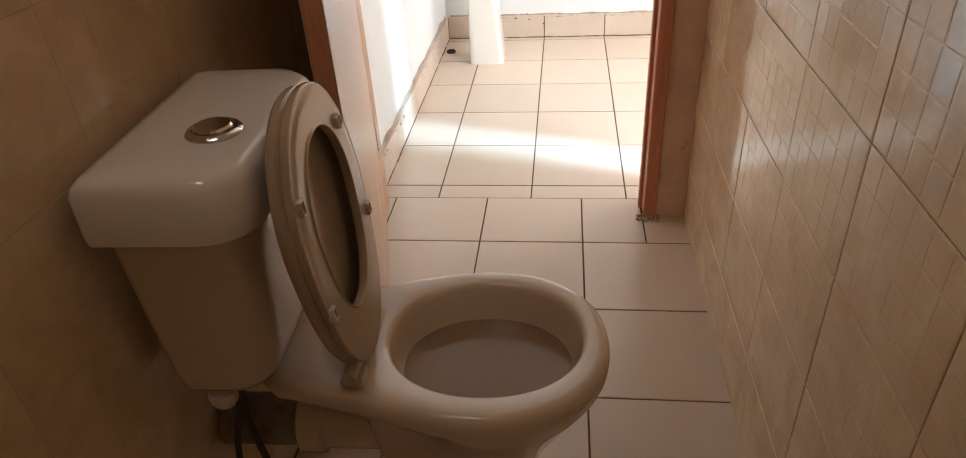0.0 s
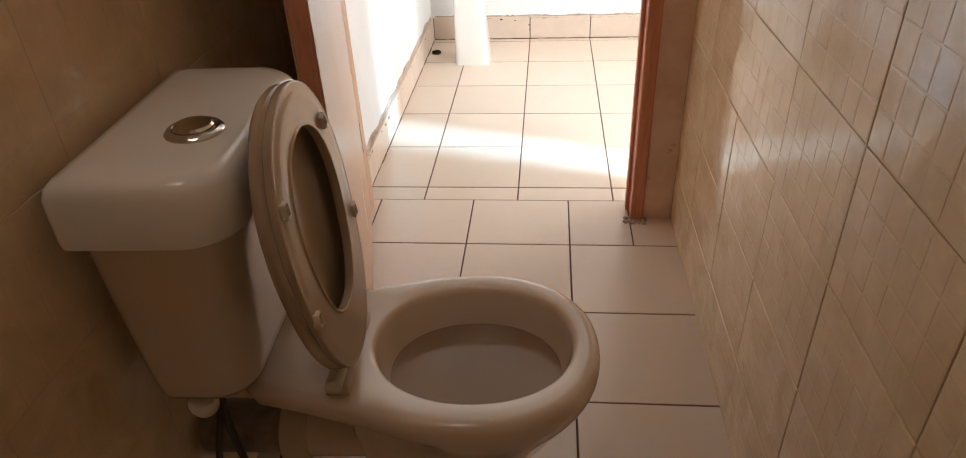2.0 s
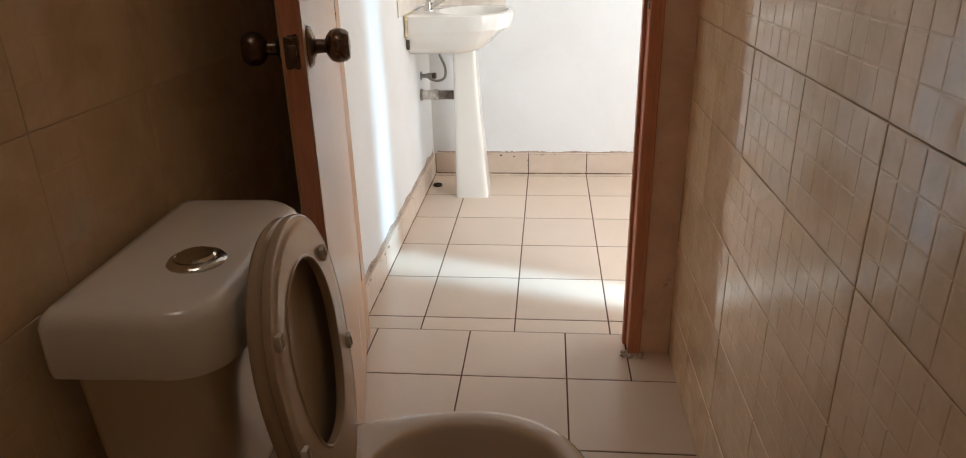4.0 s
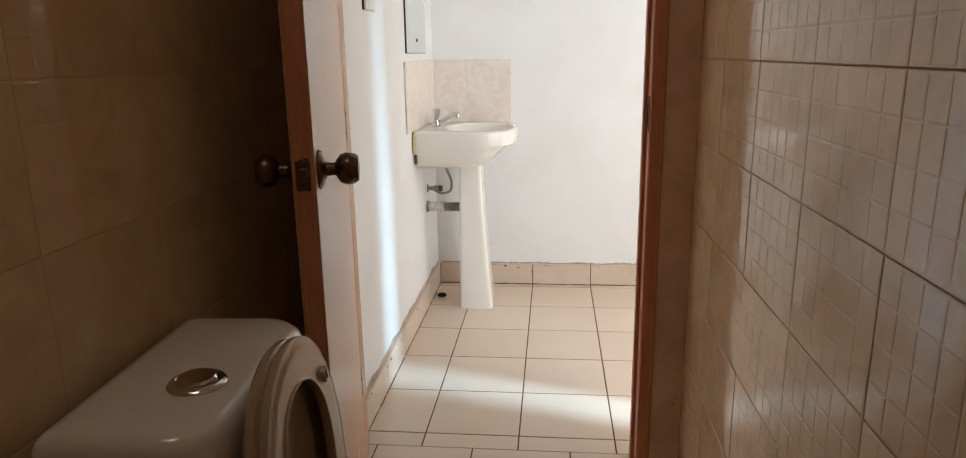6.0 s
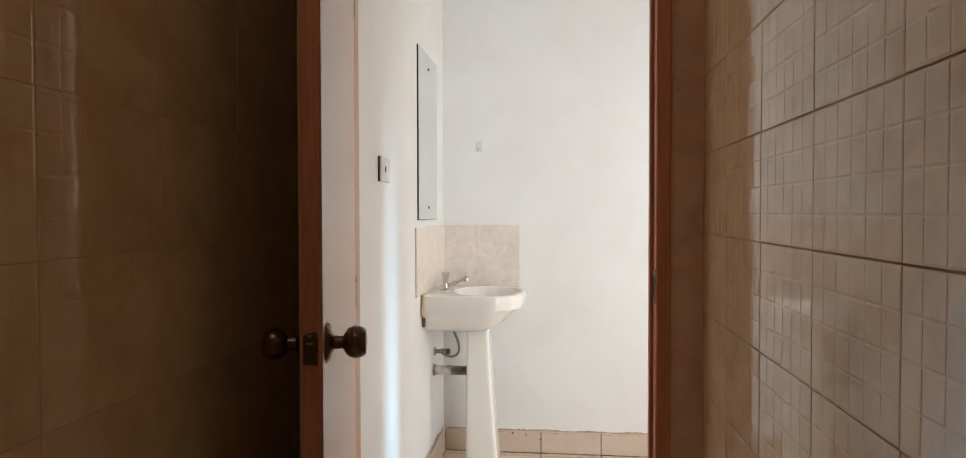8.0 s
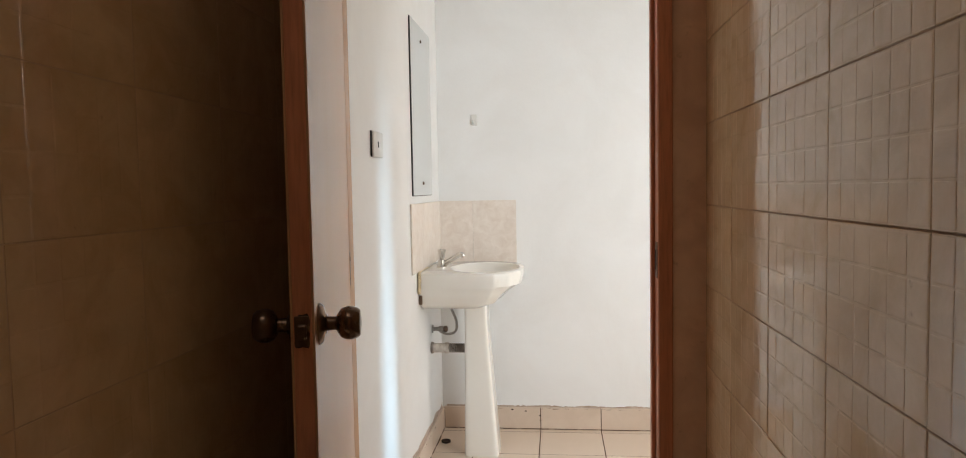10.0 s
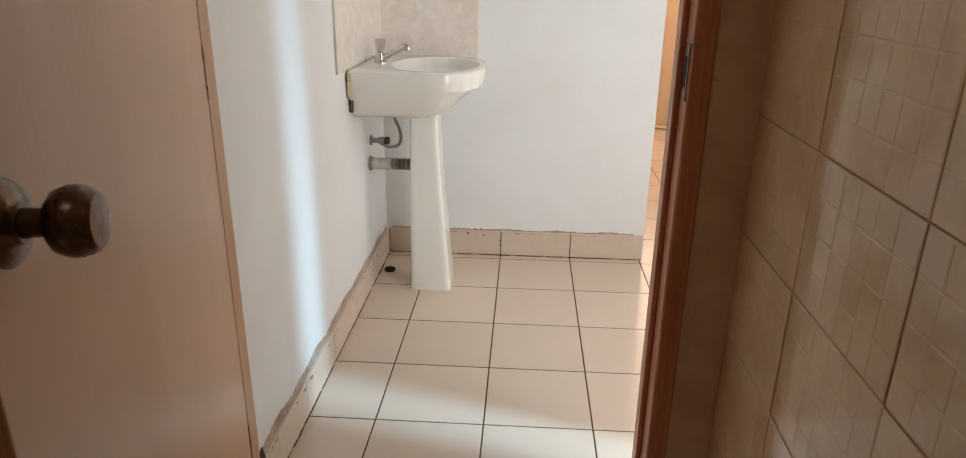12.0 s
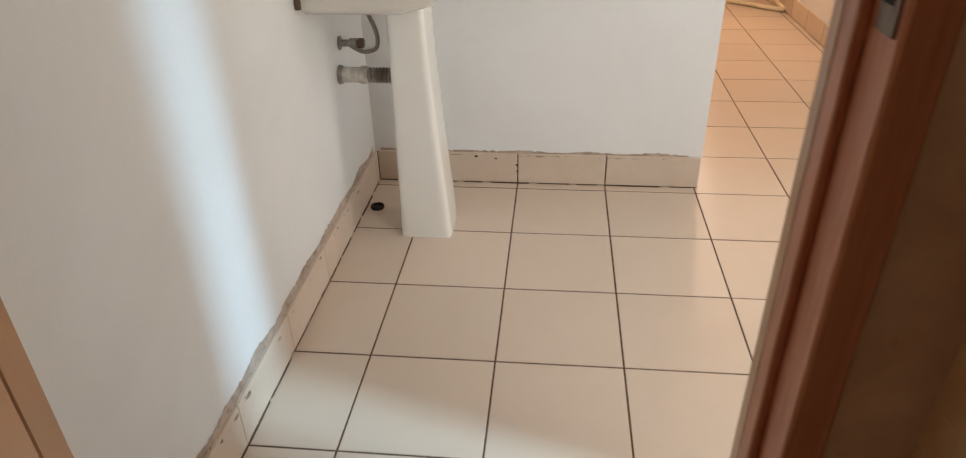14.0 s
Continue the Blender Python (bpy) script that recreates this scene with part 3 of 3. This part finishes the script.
    tube(ca, curve_points([(XL + 0.006, 3.176, 0.775), (XL + 0.009, 3.171, 0.80), (XL + 0.011, 3.172, 0.835), (XL + 0.008, 3.180, 0.862), (XL + 0.006, 3.24, 0.865), (XL + 0.005, 3.40, 0.865)], 6), [0.005 + 0.004 * math.sin(i * 1.7) ** 2 if i < 20 else 0.003 for i in range(31)], 8)
    under("caulk", ca, M_CAULK, w, "yellowed caulk between basin and wall", smooth=True)
    br = boxes((XL + 0.002, XL + 0.016, 3.190, 3.200, 0.725, 0.765), bevel=0.002)
    under("bracket", br, M_BRONZE, w, "small dark wall bracket")
    return w


wash_basin()


def waste_pipe():
    p = thing("waste_pipe", XL, 3.47, 0.477, "grey waste pipe from the wall to the basin pedestal", "pipe")
    under("wall_flange", lathe(bmesh.new(), [(0.028, 0.0), (0.028, 0.004), (0.026, 0.008), (0.024, 0.012)], pose(XL + 0.001, 3.47, 0.477, 0, 90, 0), 24), M_CORR, p, "dark wall flange", smooth=True)
    under("sleeve", lathe(bmesh.new(), [(0.022, 0.0), (0.022, 0.055), (0.026, 0.057), (0.026, 0.075), (0.021, 0.078)], pose(XL + 0.008, 3.47, 0.477, 0, 90, 0), 24), M_PIPE, p, smooth=True)
    prof = []
    for i in range(22):
        prof.append((0.024 if i % 2 else 0.019, 0.005 * i))
    under("corrugated_pipe", lathe(bmesh.new(), prof, pose(XL + 0.085, 3.47, 0.477, 0, 90, 0), 24), M_CORR, p, "corrugated grey pipe", smooth=True)
    return p


waste_pipe()


def angle_valve():
    v = thing("angle_valve", XL, 3.50, 0.56, "corroded water valve with braided hose on the wall", "valve")
    under("valve_body", lathe(bmesh.new(), [(0.020, 0.0), (0.020, 0.004), (0.010, 0.006), (0.010, 0.03), (0.014, 0.032), (0.014, 0.052), (0.009, 0.055)], pose(XL + 0.001, 3.50, 0.56, 0, 90, 0), 16), M_HOSE, v, smooth=True)
    under("valve_knob", lathe(bmesh.new(), [(0.012, 0.0), (0.015, 0.004), (0.015, 0.016), (0.010, 0.02)], pose(XL + 0.055, 3.50, 0.56, 0, 90, 0), 10), M_BRONZE, v, smooth=True)
    under("braided_hose", tube(bmesh.new(), curve_points([(XL + 0.04, 3.50, 0.548), (XL + 0.075, 3.49, 0.538), (XL + 0.115, 3.475, 0.555), (XL + 0.122, 3.46, 0.605), (XL + 0.10, 3.45, 0.67), (XL + 0.085, 3.44, 0.74)], 8), 0.006, 10), M_HOSE, v, "grey braided hose", smooth=True)
    return v


angle_valve()

# ---- wall fittings ----


def mirror():
    m = thing("mirror", XL, 3.32, 1.19, "tall frameless mirror screwed to the white wall", "mirror")
    under("backing", boxes((XL + 0.001, XL + 0.006, 3.105, 3.535, 1.19, 1.925)), M_BACK, m)
    under("glass", boxes((XL + 0.006, XL + 0.009, 3.107, 3.533, 1.192, 1.923), bevel=0.001), M_MIRROR, m)
    for y, z in ((3.32, 1.86), (3.32, 1.245)):
        under("screw", lathe(bmesh.new(), [(0.007, 0.0), (0.008, 0.002), (0.003, 0.004)], pose(XL + 0.009, y, z, 0, 90, 0), 14), M_BRONZE, m)
    return m


mirror()


def light_switch():
    s = thing("light_switch", XL, 2.535, 1.365, "white plastic light switch plate on the wall", "light switch")
    under("plate", boxes((XL + 0.001, XL + 0.010, 2.475, 2.60, 1.325, 1.41), bevel=0.003), M_SWITCH, s)
    # solid black strip paints the shaded gap at the plate's edge
    under("box_edge", boxes((XL + 0.001, XL + 0.0055, 2.470, 2.4745, 1.326, 1.409)), M_BACK, s, "black strip for the dark gap beside the switch plate")
    k = bmesh.new()
    box(k, XL + 0.009, XL + 0.0115, 2.53, 2.541, 1.358, 1.378, bevel=0.001)
    under("rocker", k, M_BACK, s, "dark switch rocker")
    return s


light_switch()


def wall_hook():
    h = thing("wall_hook", -0.289, YF, 1.557, "small white plastic hook on the far wall", "hook")
    b = bmesh.new()
    box(b, -0.305, -0.275, YF - 0.006, YF - 0.001, 1.53, 1.585, bevel=0.0024)
    under("hook_plate", b, M_SWITCH, h)
    under("hook_arm", tube(bmesh.new(), curve_points([(-0.29, YF - 0.005, 1.548), (-0.29, YF - 0.018, 1.538), (-0.29, YF - 0.026, 1.546), (-0.29, YF - 0.027, 1.556)], 5), 0.004, 8), M_SWITCH, h, smooth=True)


wall_hook()


def floor_drain():
    d = bmesh.new()
    lathe(d, [(0.022, 0.0), (0.0225, 0.007), (0.021, 0.009), (0.018, 0.008), (0.016, 0.001), (0.001, 0.0008)], pose(-0.428, 3.545, 0.0005), 24)
    tagged(part("floor_drain", d, M_DARK, smooth=True), "dark open drain hole in the tile floor", "drain")


floor_drain()


def bent_tube():
    t = bmesh.new()
    tube(t, curve_points([(1.12, 6.50, 0.016), (1.30, 6.40, 0.016), (1.46, 6.25, 0.016), (1.535, 6.20, 0.016), (1.552, 6.26, 0.016), (1.552, 6.48, 0.016)], 8), 0.014, 12)
    tagged(part("bent_tube", t, M_TUBE, smooth=True), "cream bent tube lying on the passage floor", "tube")


bent_tube()

# ---- broken plaster by the door ----


def plaster_hole():
    b = bmesh.new()
    pts = []
    rnd = random.Random(5)
    for k in range(14):
        a = 2 * math.pi * k / 14
        r = 1 + rnd.uniform(-0.3, 0.3)
        pts.append((2.185 + 0.022 * r * math.cos(a), 0.085 + 0.055 * r * math.sin(a)))
    loft(b, [[Vector((XL + 0.0105, y, z)) for y, z in pts], [Vector((XL + 0.0125, y * 0.9 + 2.185 * 0.1, z * 0.9 + 0.0085)) for y, z in pts]])
    tagged(part("broken_plaster", b, M_DARK), "dark broken hole at the foot of the wall", "damage")


plaster_hole()

# ---- tiles, last ----


def slab_mesh(name, sx, sy, thick, mat, bevel=0.0018):
    """A flat tile, centred, its face at z = 0."""
    bm = bmesh.new()
    hx, hy = sx / 2, sy / 2
    low = [Vector((x, y, -thick)) for x, y in ((-hx, -hy), (hx, -hy), (hx, hy), (-hx, hy))]
    mid = [Vector((x, y, -bevel)) for x, y in ((-hx, -hy), (hx, -hy), (hx, hy), (-hx, hy))]
    top = [Vector((x * (1 - bevel / hx), y * (1 - bevel / hy), 0)) for x, y in ((-hx, -hy), (hx, -hy), (hx, hy), (-hx, hy))]
    loft(bm, [low, mid, top])
    return mesh_of(name, bm, mat)


def cuts(start, end, joint, step):
    """Spans between the joints of a row, clipped to start and end."""
    k = math.floor((start - joint) / step)
    out = []
    a = joint + k * step
    while a < end - 1e-6:
        lo, hi = max(a, start), min(a + step, end)
        if hi - lo > 0.012:
            out.append((lo, hi))
        a += step
    return out


FLOOR_MESHES = {}


def floor_field(xs, ys, gap=0.0045, cross=0.0042):
    rnd = random.Random(3)
    for x0, x1 in xs:
        for y0, y1 in ys:
            key = (round(x1 - x0, 3), round(y1 - y0, 3))
            if key not in FLOOR_MESHES:
                FLOOR_MESHES[key] = slab_mesh("tile", key[0] - gap, key[1] - cross, 0.0034, M_FLOOR, 0.0008)
            piece("tile", FLOOR_MESHES[key], floor, pose((x0 + x1) / 2, (y0 + y1) / 2, rnd.uniform(-0.0004, 0.0002)))


floor_field(((TL - 0.006, -0.417), (-0.417, -0.117), (-0.117, 0.183), (0.183, TR + 0.004)), cuts(YB, 1.90, 1.90, 0.30))
floor_field(((TL, -0.417), (-0.417, -0.117), (-0.117, 0.183), (0.183, 0.364)), ((1.90, YT + 0.0012),))
floor_field(((0.364, TR + 0.004),), ((1.90, YP),))
floor_field(cuts(XL, XE, 0.023, 0.301), cuts(YT - 0.0012, YN, 2.229, 0.2965))
floor_field(cuts(0.61, XE, 0.023, 0.301), cuts(YB, YT, 1.90, 0.30))

SKIRT_MESHES = {}


def skirting(parent, spans, place, height=0.108, gap=0.004):
    """place(mid) gives the pose of a piece whose face is its local z and whose length is its local x."""
    for a, b in spans:
        key = (round(b - a, 3), gap)
        if key not in SKIRT_MESHES:
            SKIRT_MESHES[key] = slab_mesh("skirting_tile", key[0] - gap, height, 0.009, M_SKIRT, 0.0015)
        piece("skirting_tile", SKIRT_MESHES[key], parent, place((a + b) / 2))


skirting(wall_left, cuts(2.135, YF - 0.01, 2.229, 0.2965), lambda y: pose(XL + 0.010, y, 0.057, 90, 0, 90), gap=0.0012)
skirting(wall_far, cuts(XL + 0.01, 0.324, 0.023, 0.301) + [(0.324, 0.636)], lambda x: pose(x, YF - 0.010, 0.057, 90, 0, 0))
skirting(wall_east, cuts(3.0, YN, 2.229, 0.2965), lambda y: pose(XE - 0.010, y, 0.057, 90, 0, -90))


def embossed_mesh(name, sx, sy, mat, rise=0.00048, seed=0):
    """A wall tile pressed into six by four small squares, each a little out of true; face towards local z."""
    rnd = random.Random(seed)
    bm = bmesh.new()
    box(bm, -sx / 2, sx / 2, -sy / 2, sy / 2, -0.009, -rise, bevel=0.0009)
    nx, ny = max(1, round(sx / 0.0435)), max(1, round(sy / 0.05))
    ux, uy = (sx - 0.002) / nx, (sy - 0.002) / ny
    for i in range(nx):
        for j in range(ny):
            x0, y0 = -sx / 2 + 0.001 + i * ux + 0.0006, -sy / 2 + 0.001 + j * uy + 0.0006
            x1, y1 = x0 + ux - 0.0012, y0 + uy - 0.0012
            tx, ty = rise * rnd.uniform(-22, 22), rise * rnd.uniform(-22, 22)
            low = rise * rnd.choice((0, 0, 0.1, 0.3))
            b = 0.0028
            rings = [[Vector((x, y, z + (tx * (x - (x0 + x1) / 2) + ty * (y - (y0 + y1) / 2) - low if g else 0))) for x, y in ((x0 + g, y0 + g), (x1 - g, y0 + g), (x1 - g, y1 - g), (x0 + g, y1 - g))] for g, z in ((0, -rise - 0.0002), (b * 0.5, -rise * 0.3), (b, 0.0))]
            loft(bm, rings, cap_first=False)
    return mesh_of(name, bm, mat)


TILE_MESHES = {}


def wall_field(parent, us, vs, place, gap=0.0022, plain=False):
    """place(u, v) gives the pose of a tile at the middle (u, v)."""
    rnd = random.Random(9)
    for u0, u1 in us:
        for v0, v1 in vs:
            kind = rnd.randrange(4)
            key = (round(u1 - u0, 3), round(v1 - v0, 3), plain, kind)
            if key not in TILE_MESHES:
                if key[0] < 0.12:
                    TILE_MESHES[key] = slab_mesh("tile", key[0] - gap, key[1] - gap, 0.009, M_WTILE)
                else:
                    TILE_MESHES[key] = embossed_mesh("tile", key[0] - gap, key[1] - gap, M_WTILE, rise=0.0002 if plain else 0.00036, seed=kind)
            lip = 0.25 if plain else 1.0
            tilt = pose(0, 0, lip * rnd.uniform(-0.0006, 0.0003), lip * rnd.uniform(-0.2, 0.2), lip * rnd.uniform(-0.2, 0.2), rnd.choice((0, 180)))
            piece("tile", TILE_MESHES[key], parent, place((u0 + u1) / 2, (v0 + v1) / 2) @ tilt)


ROWS_Z = cuts(-0.012, H, 1.167, 0.20)
wall_field(wall_right, cuts(YB, YP, 1.261, 0.269), ROWS_Z, lambda y, z: pose(TR, y, z, 90, 0, -90))
wall_field(wall_left, cuts(YB, YP, 0.94, 0.25), ROWS_Z, lambda y, z: pose(TL, y, z, 90, 0, 90), gap=0.0006, plain=True)
part("facing", boxes((0.404, TR, YP - 0.004, YP + 0.001, 0.0, DH + 0.05)), M_FACING, wall_partition, "stained pinkish-brown plaster facing beside the door post")


SPLASH_MESHES = {}


def splash_field(parent, us, vs, place, gap=0.0008):
    for u0, u1 in us:
        for v0, v1 in vs:
            key = (round(u1 - u0, 3), round(v1 - v0, 3))
            if key not in SPLASH_MESHES:
                SPLASH_MESHES[key] = slab_mesh("splash_tile", key[0] - gap, key[1] - gap, 0.007, M_SPLASH, 0.0006)
            piece("splash_tile", SPLASH_MESHES[key], parent, place((u0 + u1) / 2, (v0 + v1) / 2))


splash_field(wall_left, ((3.056, 3.29), (3.29, 3.52), (3.52, YF - 0.008)), ((0.868, 1.158),), lambda y, z: pose(XL + 0.008, y, z, 90, 0, 90))
splash_field(wall_far, ((XL + 0.001, -0.303), (-0.303, -0.086)), ((0.80, 1.158),), lambda x, z: pose(x, YF - 0.008, z, 90, 0, 0))


def mortar_residue(name, parent, place, length, count, seed, tall):
    """Crumbs and smears of old mortar along the top of a skirting; place(u, v, out) gives a point."""
    rnd = random.Random(seed)
    bm = bmesh.new()
    for _ in range(count):
        u, r = rnd.uniform(0, length), rnd.choice((0.0025, 0.003, 0.004, 0.006, 0.009))
        n = 7
        a0 = rnd.uniform(0, 6)
        v = rnd.uniform(0.0, tall)
        shape = [(u + r * rnd.uniform(0.8, 2.6) * math.cos(a0 + 2 * math.pi * k / n), v + 0.55 * r * rnd.uniform(0.5, 1.2) * math.sin(a0 + 2 * math.pi * k / n)) for k in range(n)]
        lift = rnd.uniform(0.001, 0.004)
        loft(bm, [[place(a, b, 0.0002) for a, b in shape], [place(u + (a - u) * 0.6, v + (b - v) * 0.6, lift) for a, b in shape]])
    part(name, bm, M_DIRT, parent, "crumbled brown mortar along the skirting")


mortar_residue("mortar_residue", wall_left, lambda u, v, o: Vector((XL + o, 2.16 + u, 0.110 + v)), 1.55, 110, 4, 0.018)
mortar_residue("mortar_residue", wall_left, lambda u, v, o: Vector((XL + 0.010 + o, 2.20 + u, 0.104 - v)), 1.4, 16, 6, 0.01)
mortar_residue("mortar_residue", wall_left, lambda u, v, o: Vector((XL + 0.010 + o, 2.20 + u, 0.004 + v * 0.3)), 1.4, 40, 16, 0.01)
mortar_residue("mortar_residue", wall_far, lambda u, v, o: Vector((XL + 0.1 + u, YF - 0.0105 - o, 0.103 + v * 0.3)), 0.9, 34, 8, 0.012)

part("grout_bed", boxes((XL, 0.630, YF - 0.004, YF + 0.001, 0.0, 0.106)), M_GROUT, wall_far, "dark grout behind the skirting")
part("grout_bed", boxes((XL - 0.001, XL + 0.004, 2.12, YF, 0.0, 0.106)), M_GROUT, wall_left, "dark grout behind the skirting")


def dirt_line(parent, place, length, seed):
    """Dark grime in the joint between skirting and floor, broken and uneven; place(u, out, z) gives a point."""
    bm = bmesh.new()
    u = 0.0
    rnd = random.Random(seed)
    while u < length - 0.02:
        run = min(rnd.uniform(0.05, 0.22), length - u)
        wide = rnd.uniform(0.0012, 0.0035)
        ring_low = [place(u, -0.001, 0.0004), place(u + run, -0.001, 0.0004), place(u + run * 0.97, wide, 0.0006), place(u + run * 0.5, wide * 1.4, 0.0006), place(u + run * 0.04, wide, 0.0006)]
        ring_high = [p + Vector((0, 0, 0.0028)) for p in ring_low[:2]] + [p + Vector((0, 0, 0.0006)) for p in ring_low[2:]]
        loft(bm, [ring_low, ring_high])
        u += run + rnd.uniform(0.0, 0.03)
    part("grime", bm, M_GROUT, parent, "dark grime along the foot of the skirting")


dirt_line(wall_left, lambda u, o, z: Vector((XL + 0.010 + o, 2.15 + u, z)), 1.58, 31)
dirt_line(wall_far, lambda u, o, z: Vector((XL + 0.012 + u, YF - 0.010 - o, z)), 1.08, 32)


def jamb_crumbs():
    """Broken mortar round the foot of the door post."""
    rnd = random.Random(12)
    bm = bmesh.new()
    for _ in range(46):
        x, y = rnd.uniform(0.350, 0.412), rnd.uniform(2.015, 2.055)
        rad = rnd.uniform(0.003, 0.009)
        pts = [(x + rad * rnd.uniform(0.6, 1.3) * math.cos(a), y + rad * rnd.uniform(0.6, 1.3) * math.sin(a)) for a in (0, 1.05, 2.1, 3.14, 4.2, 5.2)]
        loft(bm, [[Vector((a, b, 0.0003)) for a, b in pts], [Vector((x + (a - x) * 0.55, y + (b - y) * 0.55, rad * 0.7)) for a, b in pts]])
    tagged(part("mortar_crumbs", bm, M_DIRT), "brown mortar crumbs at the foot of the door post", "rubble", kind="stuff")


jamb_crumbs()


def mortar_smear(parent, place, length, seed, low, high):
    """A thin uneven band of old mortar; place(u, v, out) gives a point."""
    bm = bmesh.new()
    n = int(length / 0.006)
    top, bottom = [], []
    for i in range(n + 1):
        u = length * i / n
        h = low + (high - low) * (0.5 + 0.5 * noise.noise(Vector((u * 9, seed, 0)))) + 0.006 * noise.noise(Vector((u * 70, seed, 3)))
        top.append(bm.verts.new(place(u, max(0.001, h), 0.0008)))
        bottom.append(bm.verts.new(place(u, -0.004, 0.0016)))
    for i in range(n):
        bm.faces.new((bottom[i], bottom[i + 1], top[i + 1], top[i]))
    part("mortar_smear", bm, M_SMEAR, parent, "brownish smear of old mortar")


mortar_smear(wall_left, lambda u, v, o: Vector((XL + o, 2.16 + u, 0.112 + v)), 1.57, 2.0, 0.004, 0.040)
mortar_smear(wall_far, lambda u, v, o: Vector((XL + 0.02 + u, YF - o, 0.112 + v)), 1.05, 7.0, 0.0, 0.012)


def skirting_chip(x, z, w):
    """A small dark chip in the glaze of the far skirting."""
    rnd = random.Random(int(1000 * (x + 2)))
    pts = [(x + w * rnd.uniform(0.7, 1.2) * math.cos(a) , z + 0.6 * w * rnd.uniform(0.6, 1.2) * math.sin(a)) for a in (0, 0.9, 1.8, 2.7, 3.6, 4.5, 5.4)]
    bm = loft(bmesh.new(), [[Vector((a, YF - 0.0098, b)) for a, b in pts], [Vector((x + (a - x) * 0.7, YF - 0.0108, z + (b - z) * 0.7)) for a, b in pts]])
    part("chip", bm, M_DARK, wall_far, "small dark chip in the skirting glaze")


for _x, _z, _w in ((-0.120, 0.099, 0.007), (-0.052, 0.092, 0.006), (0.020, 0.070, 0.006), (0.021, 0.045, 0.005)):
    skirting_chip(_x, _z, _w)
